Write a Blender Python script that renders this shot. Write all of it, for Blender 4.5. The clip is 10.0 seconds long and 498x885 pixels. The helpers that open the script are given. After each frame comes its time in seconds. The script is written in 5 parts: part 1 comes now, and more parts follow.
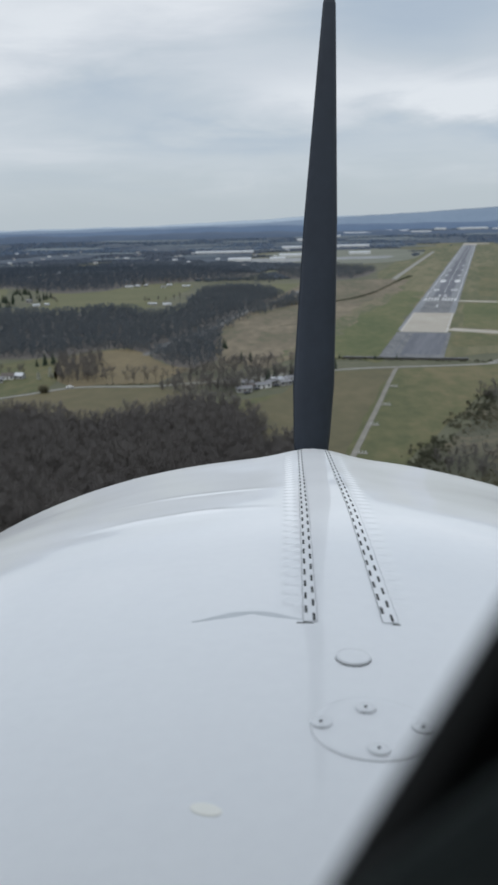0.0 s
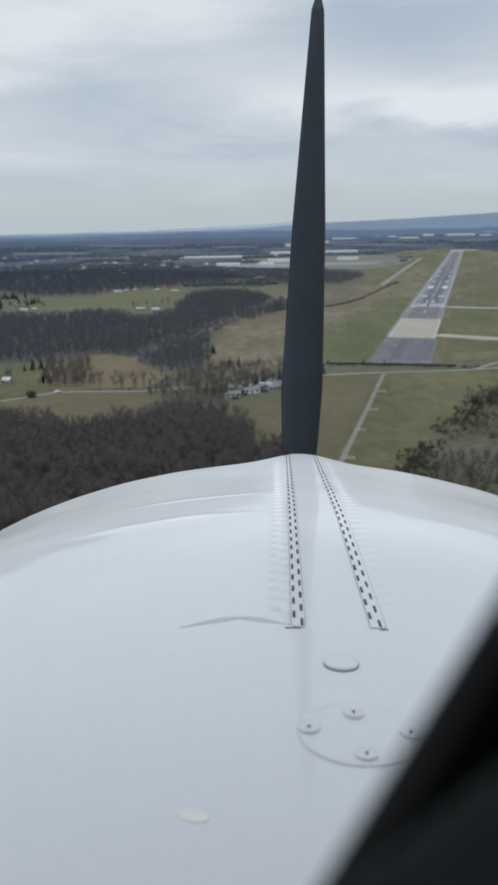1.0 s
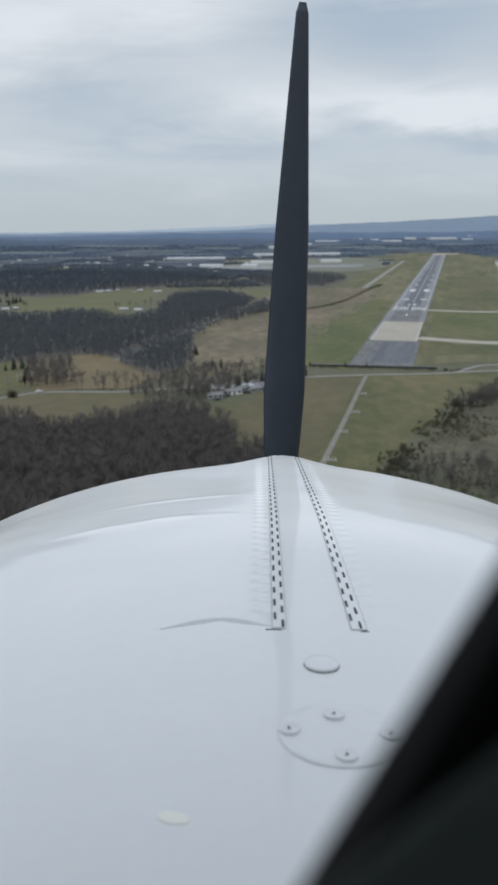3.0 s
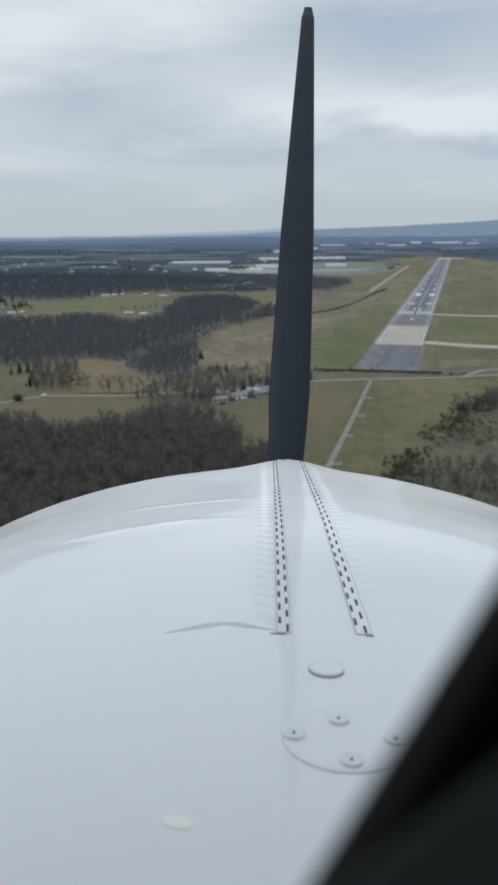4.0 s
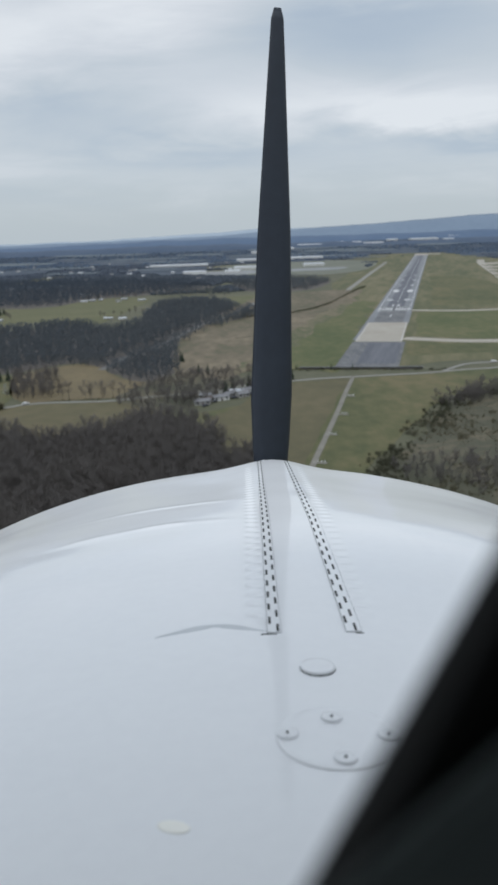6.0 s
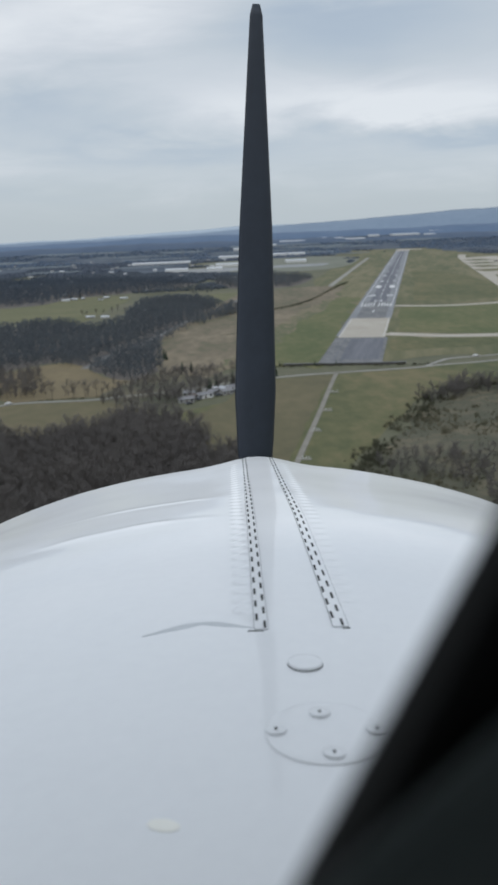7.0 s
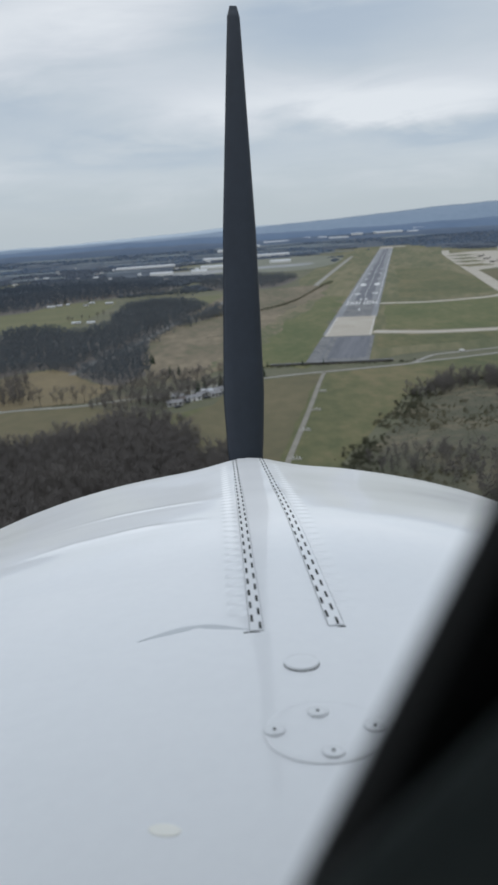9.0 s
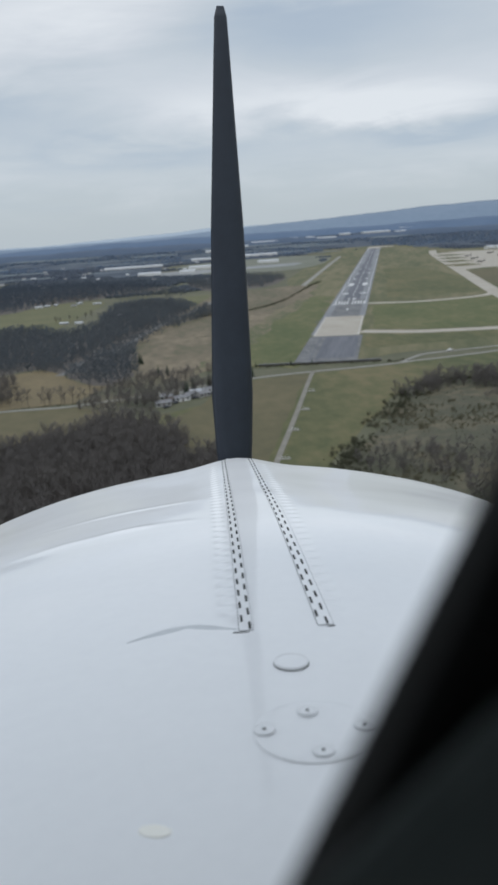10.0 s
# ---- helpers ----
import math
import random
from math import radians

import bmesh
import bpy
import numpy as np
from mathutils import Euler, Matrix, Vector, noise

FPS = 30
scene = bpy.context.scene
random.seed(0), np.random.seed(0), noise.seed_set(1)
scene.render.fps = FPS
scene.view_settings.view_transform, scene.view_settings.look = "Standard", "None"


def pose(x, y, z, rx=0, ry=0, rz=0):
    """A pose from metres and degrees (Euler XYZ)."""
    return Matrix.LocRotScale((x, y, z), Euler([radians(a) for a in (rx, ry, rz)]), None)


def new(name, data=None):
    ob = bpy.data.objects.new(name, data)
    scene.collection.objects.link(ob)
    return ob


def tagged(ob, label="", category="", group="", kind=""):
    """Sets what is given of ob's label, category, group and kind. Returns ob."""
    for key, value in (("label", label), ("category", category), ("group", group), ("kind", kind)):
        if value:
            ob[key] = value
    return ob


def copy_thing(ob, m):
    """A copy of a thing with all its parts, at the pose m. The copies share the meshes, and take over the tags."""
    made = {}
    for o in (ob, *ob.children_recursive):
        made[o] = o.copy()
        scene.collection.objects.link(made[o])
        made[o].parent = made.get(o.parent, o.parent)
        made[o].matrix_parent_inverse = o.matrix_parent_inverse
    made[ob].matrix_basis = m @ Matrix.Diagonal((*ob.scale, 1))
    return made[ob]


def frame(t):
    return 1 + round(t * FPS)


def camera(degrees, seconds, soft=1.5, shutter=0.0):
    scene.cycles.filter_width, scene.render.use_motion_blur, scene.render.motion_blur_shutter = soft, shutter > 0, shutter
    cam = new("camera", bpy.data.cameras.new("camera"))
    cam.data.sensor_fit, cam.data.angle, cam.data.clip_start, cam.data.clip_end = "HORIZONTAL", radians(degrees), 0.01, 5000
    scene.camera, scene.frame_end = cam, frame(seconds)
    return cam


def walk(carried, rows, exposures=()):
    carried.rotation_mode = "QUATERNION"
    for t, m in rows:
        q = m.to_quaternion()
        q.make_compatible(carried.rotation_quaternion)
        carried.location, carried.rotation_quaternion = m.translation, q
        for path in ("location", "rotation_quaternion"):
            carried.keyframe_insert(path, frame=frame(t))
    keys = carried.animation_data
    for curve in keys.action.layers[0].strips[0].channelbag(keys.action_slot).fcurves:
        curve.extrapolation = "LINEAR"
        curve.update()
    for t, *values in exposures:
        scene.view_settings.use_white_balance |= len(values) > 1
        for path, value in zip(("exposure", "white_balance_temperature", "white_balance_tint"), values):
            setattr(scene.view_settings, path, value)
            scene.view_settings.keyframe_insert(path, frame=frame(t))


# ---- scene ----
# ---- camera and its path ----
ALT = 102.7                                   # eye height above the fields
FLY = pose(1.2, 26, ALT, 0, 2.05, -0.5)       # the aircraft's own axes: eye at their origin, nose along y, banked a little
cam = camera(34.0, 10.0, soft=2.9)
cam.data.dof.use_dof, cam.data.dof.focus_distance, cam.data.dof.aperture_fstop = True, 1.25, 18.0
SWAY = [  # seconds, yaw, pitch, roll in degrees
    (0, 2.7, -0.96, -0.85), (0.5, 2.5, -0.75, -1.9), (1, 1.92, -0.59, -1.15), (1.5, 1.9, -0.3, -1.1),
    (2, 1.8, -0.17, -2.25), (2.5, 0.66, -0.47, -1.81), (4, 1.15, -0.19, -1.8), (4.5, 0.52, 0.05, -1.48),
    (5, 0.08, -0.04, -0.87), (5.5, 0.08, -0.05, -0.46), (7, -1.68, -0.28, 0.26), (7.5, -1.55, -0.39, 0.6),
    (8, -1.95, -0.13, 0.35), (8.5, -2.74, -0.22, 1.92), (9, -2.8, -0.2, 1.74), (9.5, -3.26, -0.1, 1.88),
    (10, -3.62, -0.22, 1.77)]
walk(cam, [(t, FLY @ pose(0, 0, 0, 75.6 + p, r, w)) for t, w, p, r in SWAY], [(0, -0.06, 6230, 9), (10, -0.06, 6230, 9)])

# ---- light: a high overcast with bright gaps, a weak veiled sun ----
SUN_UP, SUN_TURN = 48.0, 205.0
world = bpy.data.worlds.new("sky")
scene.world = world
world.use_nodes = True
wn, wl = world.node_tree.nodes, world.node_tree.links
wn.clear()


def node(tree_nodes, kind, **values):
    n = tree_nodes.new(kind)
    for key, value in values.items():
        n.inputs[key].default_value = value
    return n


def ramp(tree_nodes, stops):
    n = tree_nodes.new("ShaderNodeValToRGB")
    e = n.color_ramp.elements
    e[0].position, e[0].color = stops[0][0], (*stops[0][1], 1)
    e[1].position, e[1].color = stops[-1][0], (*stops[-1][1], 1)
    for at, c in stops[1:-1]:
        e.new(at).color = (*c, 1)
    return n


# the banks of the cloud deck: across, up, width, height, how bright
BANKS = ((0.16, 0.222, 0.17, 0.045, -0.42), (0.20, 0.132, 0.20, 0.026, 0.42), (0.30, 0.093, 0.14, 0.014, -0.38), (-0.02, 0.086, 0.13, 0.016, -0.26),
         (-0.30, 0.19, 0.12, 0.05, 0.34), (-0.10, 0.25, 0.20, 0.05, 0.26), (-0.22, 0.135, 0.13, 0.025, -0.18), (0.02, 0.155, 0.10, 0.025, 0.18))


def build_sky():
    out = wn.new("ShaderNodeOutputWorld")
    bg_sky = node(wn, "ShaderNodeBackground", Strength=0.1)
    bg_cloud = node(wn, "ShaderNodeBackground", Strength=1.0)
    sky = wn.new("ShaderNodeTexSky")
    sky.sky_type = "NISHITA"
    sky.sun_disc = False
    sky.sun_elevation, sky.sun_rotation = radians(SUN_UP), radians(SUN_TURN)
    wl.new(sky.outputs[0], bg_sky.inputs[0])
    tc = wn.new("ShaderNodeTexCoord")
    sep = wn.new("ShaderNodeSeparateXYZ")
    wl.new(tc.outputs["Generated"], sep.inputs[0])
    up = wn.new("ShaderNodeMath")
    up.operation, up.inputs[1].default_value = "MAXIMUM", 0.0
    wl.new(sep.outputs[2], up.inputs[0])
    lift = wn.new("ShaderNodeMath")
    lift.operation, lift.inputs[1].default_value = "ADD", 0.16
    wl.new(up.outputs[0], lift.inputs[0])
    flat = wn.new("ShaderNodeCombineXYZ")
    for i in (0, 1):
        d = wn.new("ShaderNodeMath")
        d.operation = "DIVIDE"
        wl.new(sep.outputs[i], d.inputs[0])
        wl.new(lift.outputs[0], d.inputs[1])
        wl.new(d.outputs[0], flat.inputs[i])
    def math_node(op, a, b=None, c=None):
        n = wn.new("ShaderNodeMath")
        n.operation = op
        for k, v in enumerate((a, b, c)):
            if v is None:
                continue
            if isinstance(v, (int, float)):
                n.inputs[k].default_value = v
            else:
                wl.new(v, n.inputs[k])
        return n.outputs[0]

    def field_noise(source, scale, stretch, detail, shift, rough=0.55, bend=0.5):
        m = wn.new("ShaderNodeMapping")
        m.inputs["Scale"].default_value, m.inputs["Location"].default_value = stretch, shift
        wl.new(source, m.inputs[0])
        n = node(wn, "ShaderNodeTexNoise", Scale=scale, Detail=detail, Roughness=rough, Distortion=bend)
        wl.new(m.outputs[0], n.inputs["Vector"])
        return n.outputs[0]

    # a cloud deck in its true perspective, and wisps stretched along the horizon
    deck = field_noise(flat.outputs[0], 1.5, (0.55, 0.75, 1.0), 7.0, (3.3, 1.95, 0.0), 0.56, 0.7)
    wisp = field_noise(tc.outputs["Generated"], 5.0, (1.0, 1.0, 4.2), 7.0, (0.4, 0.0, 0.3), 0.58, 0.5)
    across = math_node("DIVIDE", sep.outputs[0], math_node("MAXIMUM", sep.outputs[1], 0.2))
    sag = math_node("MULTIPLY_ADD", wisp, 0.085, math_node("SUBTRACT", up.outputs[0], 0.0425))
    rough_up = math_node("MULTIPLY_ADD", deck, 0.05, math_node("SUBTRACT", sag, 0.025))

    def bank(u, v, wide, tall):
        """How far a direction lies inside one long bank of cloud, 0 to 1."""
        du = math_node("DIVIDE", math_node("SUBTRACT", across, u), wide)
        dv = math_node("DIVIDE", math_node("SUBTRACT", rough_up, v), tall)
        r = math_node("MULTIPLY_ADD", du, du, math_node("MULTIPLY", dv, dv))
        return math_node("POWER", 2.718, math_node("MULTIPLY", r, -1.0))

    light = math_node("MULTIPLY_ADD", math_node("SUBTRACT", deck, 0.5), 0.85, 0.60)
    light = math_node("MULTIPLY_ADD", math_node("SUBTRACT", wisp, 0.5), 0.42, light)
    for u, v, wide, tall, much in BANKS:
        light = math_node("MULTIPLY_ADD", bank(u, v, wide, tall), much, light)
    tone = ramp(wn, [(0.0, (0.40, 0.475, 0.575)), (0.30, (0.49, 0.555, 0.625)), (0.55, (0.59, 0.635, 0.675)), (0.80, (0.70, 0.725, 0.755)), (1.0, (0.82, 0.835, 0.85))])
    wl.new(light, tone.inputs[0])
    # towards the horizon the deck flattens into an even grey
    low = node(wn, "ShaderNodeMapRange")
    low.interpolation_type = "SMOOTHSTEP"
    low.inputs["From Min"].default_value, low.inputs["From Max"].default_value = 0.012, 0.085
    wl.new(sag, low.inputs[0])
    mix = wn.new("ShaderNodeMix")
    mix.data_type = "RGBA"
    mix.inputs[6].default_value = (0.525, 0.575, 0.605, 1)
    wl.new(low.outputs[0], mix.inputs[0])
    wl.new(tone.outputs[0], mix.inputs[7])
    wl.new(mix.outputs[2], bg_cloud.inputs[0])
    # an overcast sky is brightest overhead
    high = node(wn, "ShaderNodeMapRange")
    high.inputs["From Min"].default_value, high.inputs["From Max"].default_value = 0.25, 1.0
    high.inputs["To Min"].default_value, high.inputs["To Max"].default_value = 1.0, 1.68
    wl.new(up.outputs[0], high.inputs[0])
    wl.new(high.outputs[0], bg_cloud.inputs[1])
    both = wn.new("ShaderNodeMixShader")
    both.inputs[0].default_value = 0.93
    wl.new(bg_sky.outputs[0], both.inputs[1])
    wl.new(bg_cloud.outputs[0], both.inputs[2])
    wl.new(both.outputs[0], out.inputs[0])


build_sky()
sun = new("sun", bpy.data.lights.new("sun", "SUN"))
sun.data.energy, sun.data.angle, sun.data.color = 1.1, radians(14), (1.0, 0.96, 0.9)
sun.matrix_world = pose(0, 0, 300, 90 - SUN_UP, 0, 180 - SUN_TURN)

# ---- materials ----


def surface(name, low, high, rough=0.9, scale=1.0, fine=12.0, bump=0.0, metal=0.0, coat=0.0, mid=None, stretch=(1, 1, 1), spread=0.35, vary=0.0, through_light=0.0, turn=0.0):
    """A paint, soil or bark: two colours mixed by noise at two scales, with fine relief."""
    m = bpy.data.materials.new(name)
    m.use_nodes = True
    n, l = m.node_tree.nodes, m.node_tree.links
    p = n["Principled BSDF"]
    p.inputs["Roughness"].default_value, p.inputs["Metallic"].default_value = rough, metal
    p.inputs["Coat Weight"].default_value, p.inputs["Coat Roughness"].default_value = coat, 0.06
    geo = n.new("ShaderNodeNewGeometry")
    mp = n.new("ShaderNodeMapping")
    mp.inputs["Scale"].default_value = stretch
    if turn:      # grain along a line that many degrees east of north
        mp.vector_type = "TEXTURE"
        mp.inputs["Rotation"].default_value = (0, 0, radians(-turn))
        mp.inputs["Scale"].default_value = [1 / k for k in stretch]
    l.new(geo.outputs["Position"], mp.inputs[0])
    a = node(n, "ShaderNodeTexNoise", Scale=scale, Detail=5.0, Roughness=0.55)
    b = node(n, "ShaderNodeTexNoise", Scale=scale * fine, Detail=4.0, Roughness=0.6)
    l.new(mp.outputs[0], a.inputs["Vector"])
    l.new(mp.outputs[0], b.inputs["Vector"])
    mixf = n.new("ShaderNodeMath")
    mixf.operation, mixf.inputs[1].default_value = "MULTIPLY_ADD", 0.45
    l.new(b.outputs[0], mixf.inputs[0])
    half = n.new("ShaderNodeMath")
    half.operation, half.inputs[1].default_value = "MULTIPLY", 0.55
    l.new(a.outputs[0], half.inputs[0])
    l.new(half.outputs[0], mixf.inputs[2])
    value = mixf
    if vary:
        info = n.new("ShaderNodeNewGeometry")
        add = n.new("ShaderNodeMath")
        add.operation, add.inputs[1].default_value = "MULTIPLY_ADD", vary
        l.new(info.outputs["Random Per Island"], add.inputs[0])
        off = n.new("ShaderNodeMath")
        off.operation, off.inputs[1].default_value = "SUBTRACT", vary / 2
        l.new(mixf.outputs[0], off.inputs[0])
        l.new(off.outputs[0], add.inputs[2])
        value = add
    stops = [(0.5 - spread / 2, low)] + ([(0.5, mid)] if mid else []) + [(0.5 + spread / 2, high)]
    r = ramp(n, stops)
    l.new(value.outputs[0], r.inputs[0])
    l.new(r.outputs[0], p.inputs["Base Color"])
    if bump:
        bp = node(n, "ShaderNodeBump", Strength=bump)
        l.new(b.outputs[0], bp.inputs["Height"])
        l.new(bp.outputs[0], p.inputs["Normal"])
    if through_light:      # twigs and sprays, thin enough to be lit from both sides
        tb = n.new("ShaderNodeBsdfTranslucent")
        l.new(r.outputs[0], tb.inputs[0])
        mx = n.new("ShaderNodeMixShader")
        mx.inputs[0].default_value = through_light
        l.new(p.outputs[0], mx.inputs[1])
        l.new(tb.outputs[0], mx.inputs[2])
        l.new(mx.outputs[0], n["Material Output"].inputs[0])
    return m


M = {
    "ground": surface("rough_grassland", (0.064, 0.068, 0.037), (0.128, 0.119, 0.076), scale=0.011, fine=9, mid=(0.089, 0.089, 0.052)),
    "litter": surface("leaf_litter", (0.072, 0.064, 0.058), (0.106, 0.094, 0.083), scale=0.05, fine=9),
    "meadow": surface("pale_green_meadow", (0.076, 0.084, 0.033), (0.128, 0.119, 0.057), scale=0.02, fine=7),
    "pale": surface("pale_distant_field", (0.098, 0.111, 0.081), (0.170, 0.170, 0.136), scale=0.008, fine=6, stretch=(0.5, 1, 1)),
    # fields far off, their bluish grey mixed in for haze
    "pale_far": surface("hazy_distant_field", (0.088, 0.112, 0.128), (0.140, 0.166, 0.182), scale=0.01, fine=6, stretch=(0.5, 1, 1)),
    "gravel": surface("grey_gravel_yard", (0.17, 0.178, 0.182), (0.265, 0.272, 0.276), scale=0.02, fine=7, spread=0.25),
    "gold": surface("golden_stubble", (0.106, 0.085, 0.045), (0.170, 0.132, 0.070), scale=0.03, fine=8),
    "tan": surface("tan_stubble", (0.088, 0.082, 0.046), (0.182, 0.148, 0.098), scale=0.014, fine=7, mid=(0.128, 0.104, 0.068), stretch=(1, 0.4, 1), spread=0.20),
    "green": surface("spring_green_grass", (0.060, 0.076, 0.022), (0.120, 0.111, 0.047), scale=0.018, fine=7, mid=(0.083, 0.091, 0.031), spread=0.22, stretch=(1, 0.5, 1)),
    "mixed": surface("patchy_green_stubble", (0.070, 0.080, 0.030), (0.160, 0.130, 0.080), mid=(0.104, 0.098, 0.052), scale=0.03, fine=5, stretch=(1, 0.4, 1), spread=0.18),
    "mown": surface("mown_airfield_grass", (0.062, 0.071, 0.027), (0.150, 0.132, 0.071), mid=(0.102, 0.098, 0.045), scale=0.014, fine=5, stretch=(1, 0.14, 1), spread=0.20, turn=13.4),
    "olive": surface("olive_field_grass", (0.055, 0.065, 0.022), (0.128, 0.108, 0.050), mid=(0.088, 0.087, 0.034), scale=0.012, fine=9, stretch=(1, 0.45, 1), spread=0.22),
    "dry_grass": surface("dry_olive_grass", (0.070, 0.066, 0.032), (0.123, 0.101, 0.053), mid=(0.094, 0.082, 0.040), scale=0.009, fine=10, stretch=(1, 0.6, 1), spread=0.30),
    "scrub": surface("scrub_soil", (0.048, 0.050, 0.029), (0.132, 0.110, 0.070), scale=0.022, fine=7, mid=(0.066, 0.064, 0.040), spread=0.26),
    "asphalt": surface("weathered_asphalt", (0.08, 0.084, 0.092), (0.17, 0.172, 0.176), rough=0.85, scale=0.09, fine=5, stretch=(1, 0.3, 1), spread=0.24),
    "shoulder": surface("pale_runway_asphalt", (0.145, 0.152, 0.166), (0.215, 0.223, 0.238), rough=0.85, scale=0.05, fine=6, stretch=(1, 0.12, 1), turn=13.4),
    "rubber": surface("rubbered_asphalt", (0.07, 0.075, 0.092), (0.125, 0.13, 0.15), rough=0.8, scale=0.09, fine=5, stretch=(1, 0.05, 1), spread=0.28, turn=13.4),
    "concrete": surface("buff_concrete", (0.285, 0.258, 0.216), (0.38, 0.352, 0.306), rough=0.85, scale=0.03, fine=10),
    "paint": surface("worn_white_marking", (0.44, 0.44, 0.45), (0.66, 0.66, 0.66), rough=0.7, scale=0.3, fine=5),
    "road": surface("pale_road", (0.19, 0.184, 0.166), (0.27, 0.262, 0.24), rough=0.85, scale=0.06, fine=8),
    "lane": surface("grey_woodland_road", (0.11, 0.11, 0.112), (0.17, 0.168, 0.166), rough=0.85, scale=0.06, fine=8),
    "dirt": surface("gravel_track", (0.145, 0.138, 0.115), (0.225, 0.212, 0.185), rough=0.95, scale=0.08, fine=9),
    "wall_dark": surface("dark_embankment", (0.05, 0.05, 0.05), (0.095, 0.09, 0.085), scale=0.2, fine=6),
    "bark": surface("bare_branch", (0.178, 0.164, 0.156), (0.224, 0.206, 0.191), scale=0.022, fine=6, vary=0.05, spread=0.26, through_light=0.8),
    # far copies of the bark, haze blue mixed into the colour by distance
    "bark_light_haze": surface("bare_wood_light_haze", (0.124, 0.141, 0.158), (0.160, 0.177, 0.192), scale=0.012, fine=6, vary=0.04, spread=0.28, through_light=0.6),
    "bark_mid_haze": surface("bare_wood_mid_haze", (0.084, 0.104, 0.134), (0.116, 0.138, 0.168), scale=0.006, fine=6, vary=0.08, spread=0.24, through_light=0.5),
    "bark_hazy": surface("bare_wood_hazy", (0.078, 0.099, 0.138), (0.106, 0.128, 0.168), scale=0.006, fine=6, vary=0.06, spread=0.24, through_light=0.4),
    "bark_blue_haze": surface("bare_wood_blue_haze", (0.090, 0.132, 0.202), (0.116, 0.160, 0.234), scale=0.006, fine=6, vary=0.05, spread=0.24, through_light=0.3),
    # distant ground, with haze put into the colour as blue
    "hazed_far_land": surface("hazed_far_country", (0.022, 0.034, 0.056), (0.078, 0.096, 0.118), scale=0.008, fine=6, mid=(0.035, 0.051, 0.078), spread=0.22, stretch=(0.6, 0.9, 1)),
    "needle": surface("conifer_needles", (0.018, 0.032, 0.02), (0.045, 0.06, 0.036), scale=0.4, fine=8, vary=0.2, through_light=0.25),
    "shrub": surface("dry_shrub", (0.082, 0.083, 0.052), (0.215, 0.196, 0.135), scale=0.03, fine=6, vary=0.16, through_light=0.65),
    "thorn": surface("dark_thorn", (0.062, 0.066, 0.044), (0.125, 0.122, 0.082), scale=0.05, fine=6, vary=0.2, through_light=0.6),
    "blossom": surface("pale_blossom", (0.30, 0.31, 0.27), (0.46, 0.46, 0.42), scale=0.6, fine=8, vary=0.2, through_light=0.45),
    "siding": surface("white_siding", (0.45, 0.46, 0.46), (0.62, 0.62, 0.61), rough=0.6, scale=0.4, fine=6),
    "dull_siding": surface("weathered_grey_siding", (0.20, 0.20, 0.195), (0.32, 0.32, 0.31), rough=0.7, scale=0.4, fine=6),
    "roof_grey": surface("grey_shingle_roof", (0.14, 0.14, 0.15), (0.22, 0.22, 0.23), scale=0.5, fine=6),
    "roof_pale": surface("pale_metal_roof", (0.36, 0.38, 0.41), (0.54, 0.56, 0.585), rough=0.5, scale=0.1, fine=8),
    "roof_brown": surface("brown_shingle_roof", (0.07, 0.06, 0.055), (0.13, 0.11, 0.10), scale=0.5, fine=6),
    "glass": surface("dark_window", (0.02, 0.025, 0.03), (0.05, 0.055, 0.06), rough=0.15, scale=0.5),
    # horizon hills: the blue of haze is painted into each base colour
    "ridge": surface("hazed_wooded_ridge", (0.150, 0.200, 0.270), (0.180, 0.232, 0.305), scale=0.004, fine=8),
    "low_ridge": surface("hazed_dark_low_hills", (0.040, 0.066, 0.114), (0.062, 0.090, 0.140), scale=0.01, fine=6),
    "mid_ridge": surface("hazed_low_hills", (0.068, 0.110, 0.184), (0.092, 0.136, 0.212), scale=0.008, fine=6),
    "ridge_far": surface("hazed_pale_ridge", (0.30, 0.36, 0.43), (0.33, 0.39, 0.46), scale=0.004, fine=8),
    "white_paint": surface("glossy_white_paint", (0.83, 0.835, 0.852), (0.87, 0.876, 0.888), rough=0.36, scale=3.0, fine=30, coat=0.6),
    "black": surface("black_post", (0.002, 0.002, 0.002), (0.005, 0.005, 0.005), rough=0.75, scale=8, fine=8),
    "panel": surface("charcoal_trim", (0.040, 0.050, 0.050), (0.078, 0.090, 0.087), rough=0.8, scale=10, fine=10),
    "blade": surface("slate_blade_paint", (0.013, 0.018, 0.028), (0.021, 0.028, 0.042), rough=0.5, scale=5, fine=10),
    # dark gaps and screw heads; the shade of the gaps is in the colour
    "slot": surface("gap_shade_and_screw", (0.018, 0.020, 0.020), (0.036, 0.039, 0.039), rough=0.8, scale=40),
    # shadow beside the hinge leaf, painted as a mid grey
    "edge_shadow": surface("hinge_edge_shadow", (0.38, 0.39, 0.40), (0.55, 0.56, 0.57), rough=0.7, scale=60),
    "cream": surface("cream_reflection_paint", (0.92, 0.90, 0.83), (0.96, 0.94, 0.87), rough=0.3, scale=60),
    "seam": surface("seam_shade_grey", (0.53, 0.55, 0.57), (0.65, 0.67, 0.69), rough=0.6, scale=60),
    "car_white": surface("white_car_paint", (0.55, 0.55, 0.55), (0.68, 0.68, 0.68), rough=0.3, scale=1),
    "car_dark": surface("dark_car_paint", (0.03, 0.035, 0.045), (0.06, 0.065, 0.08), rough=0.3, scale=1),
    "cabin": surface("grey_cabin_lining", (0.32, 0.32, 0.32), (0.42, 0.42, 0.42), rough=0.9, scale=6),
}

M["black"].node_tree.nodes["Principled BSDF"].inputs["Specular IOR Level"].default_value = 0.12
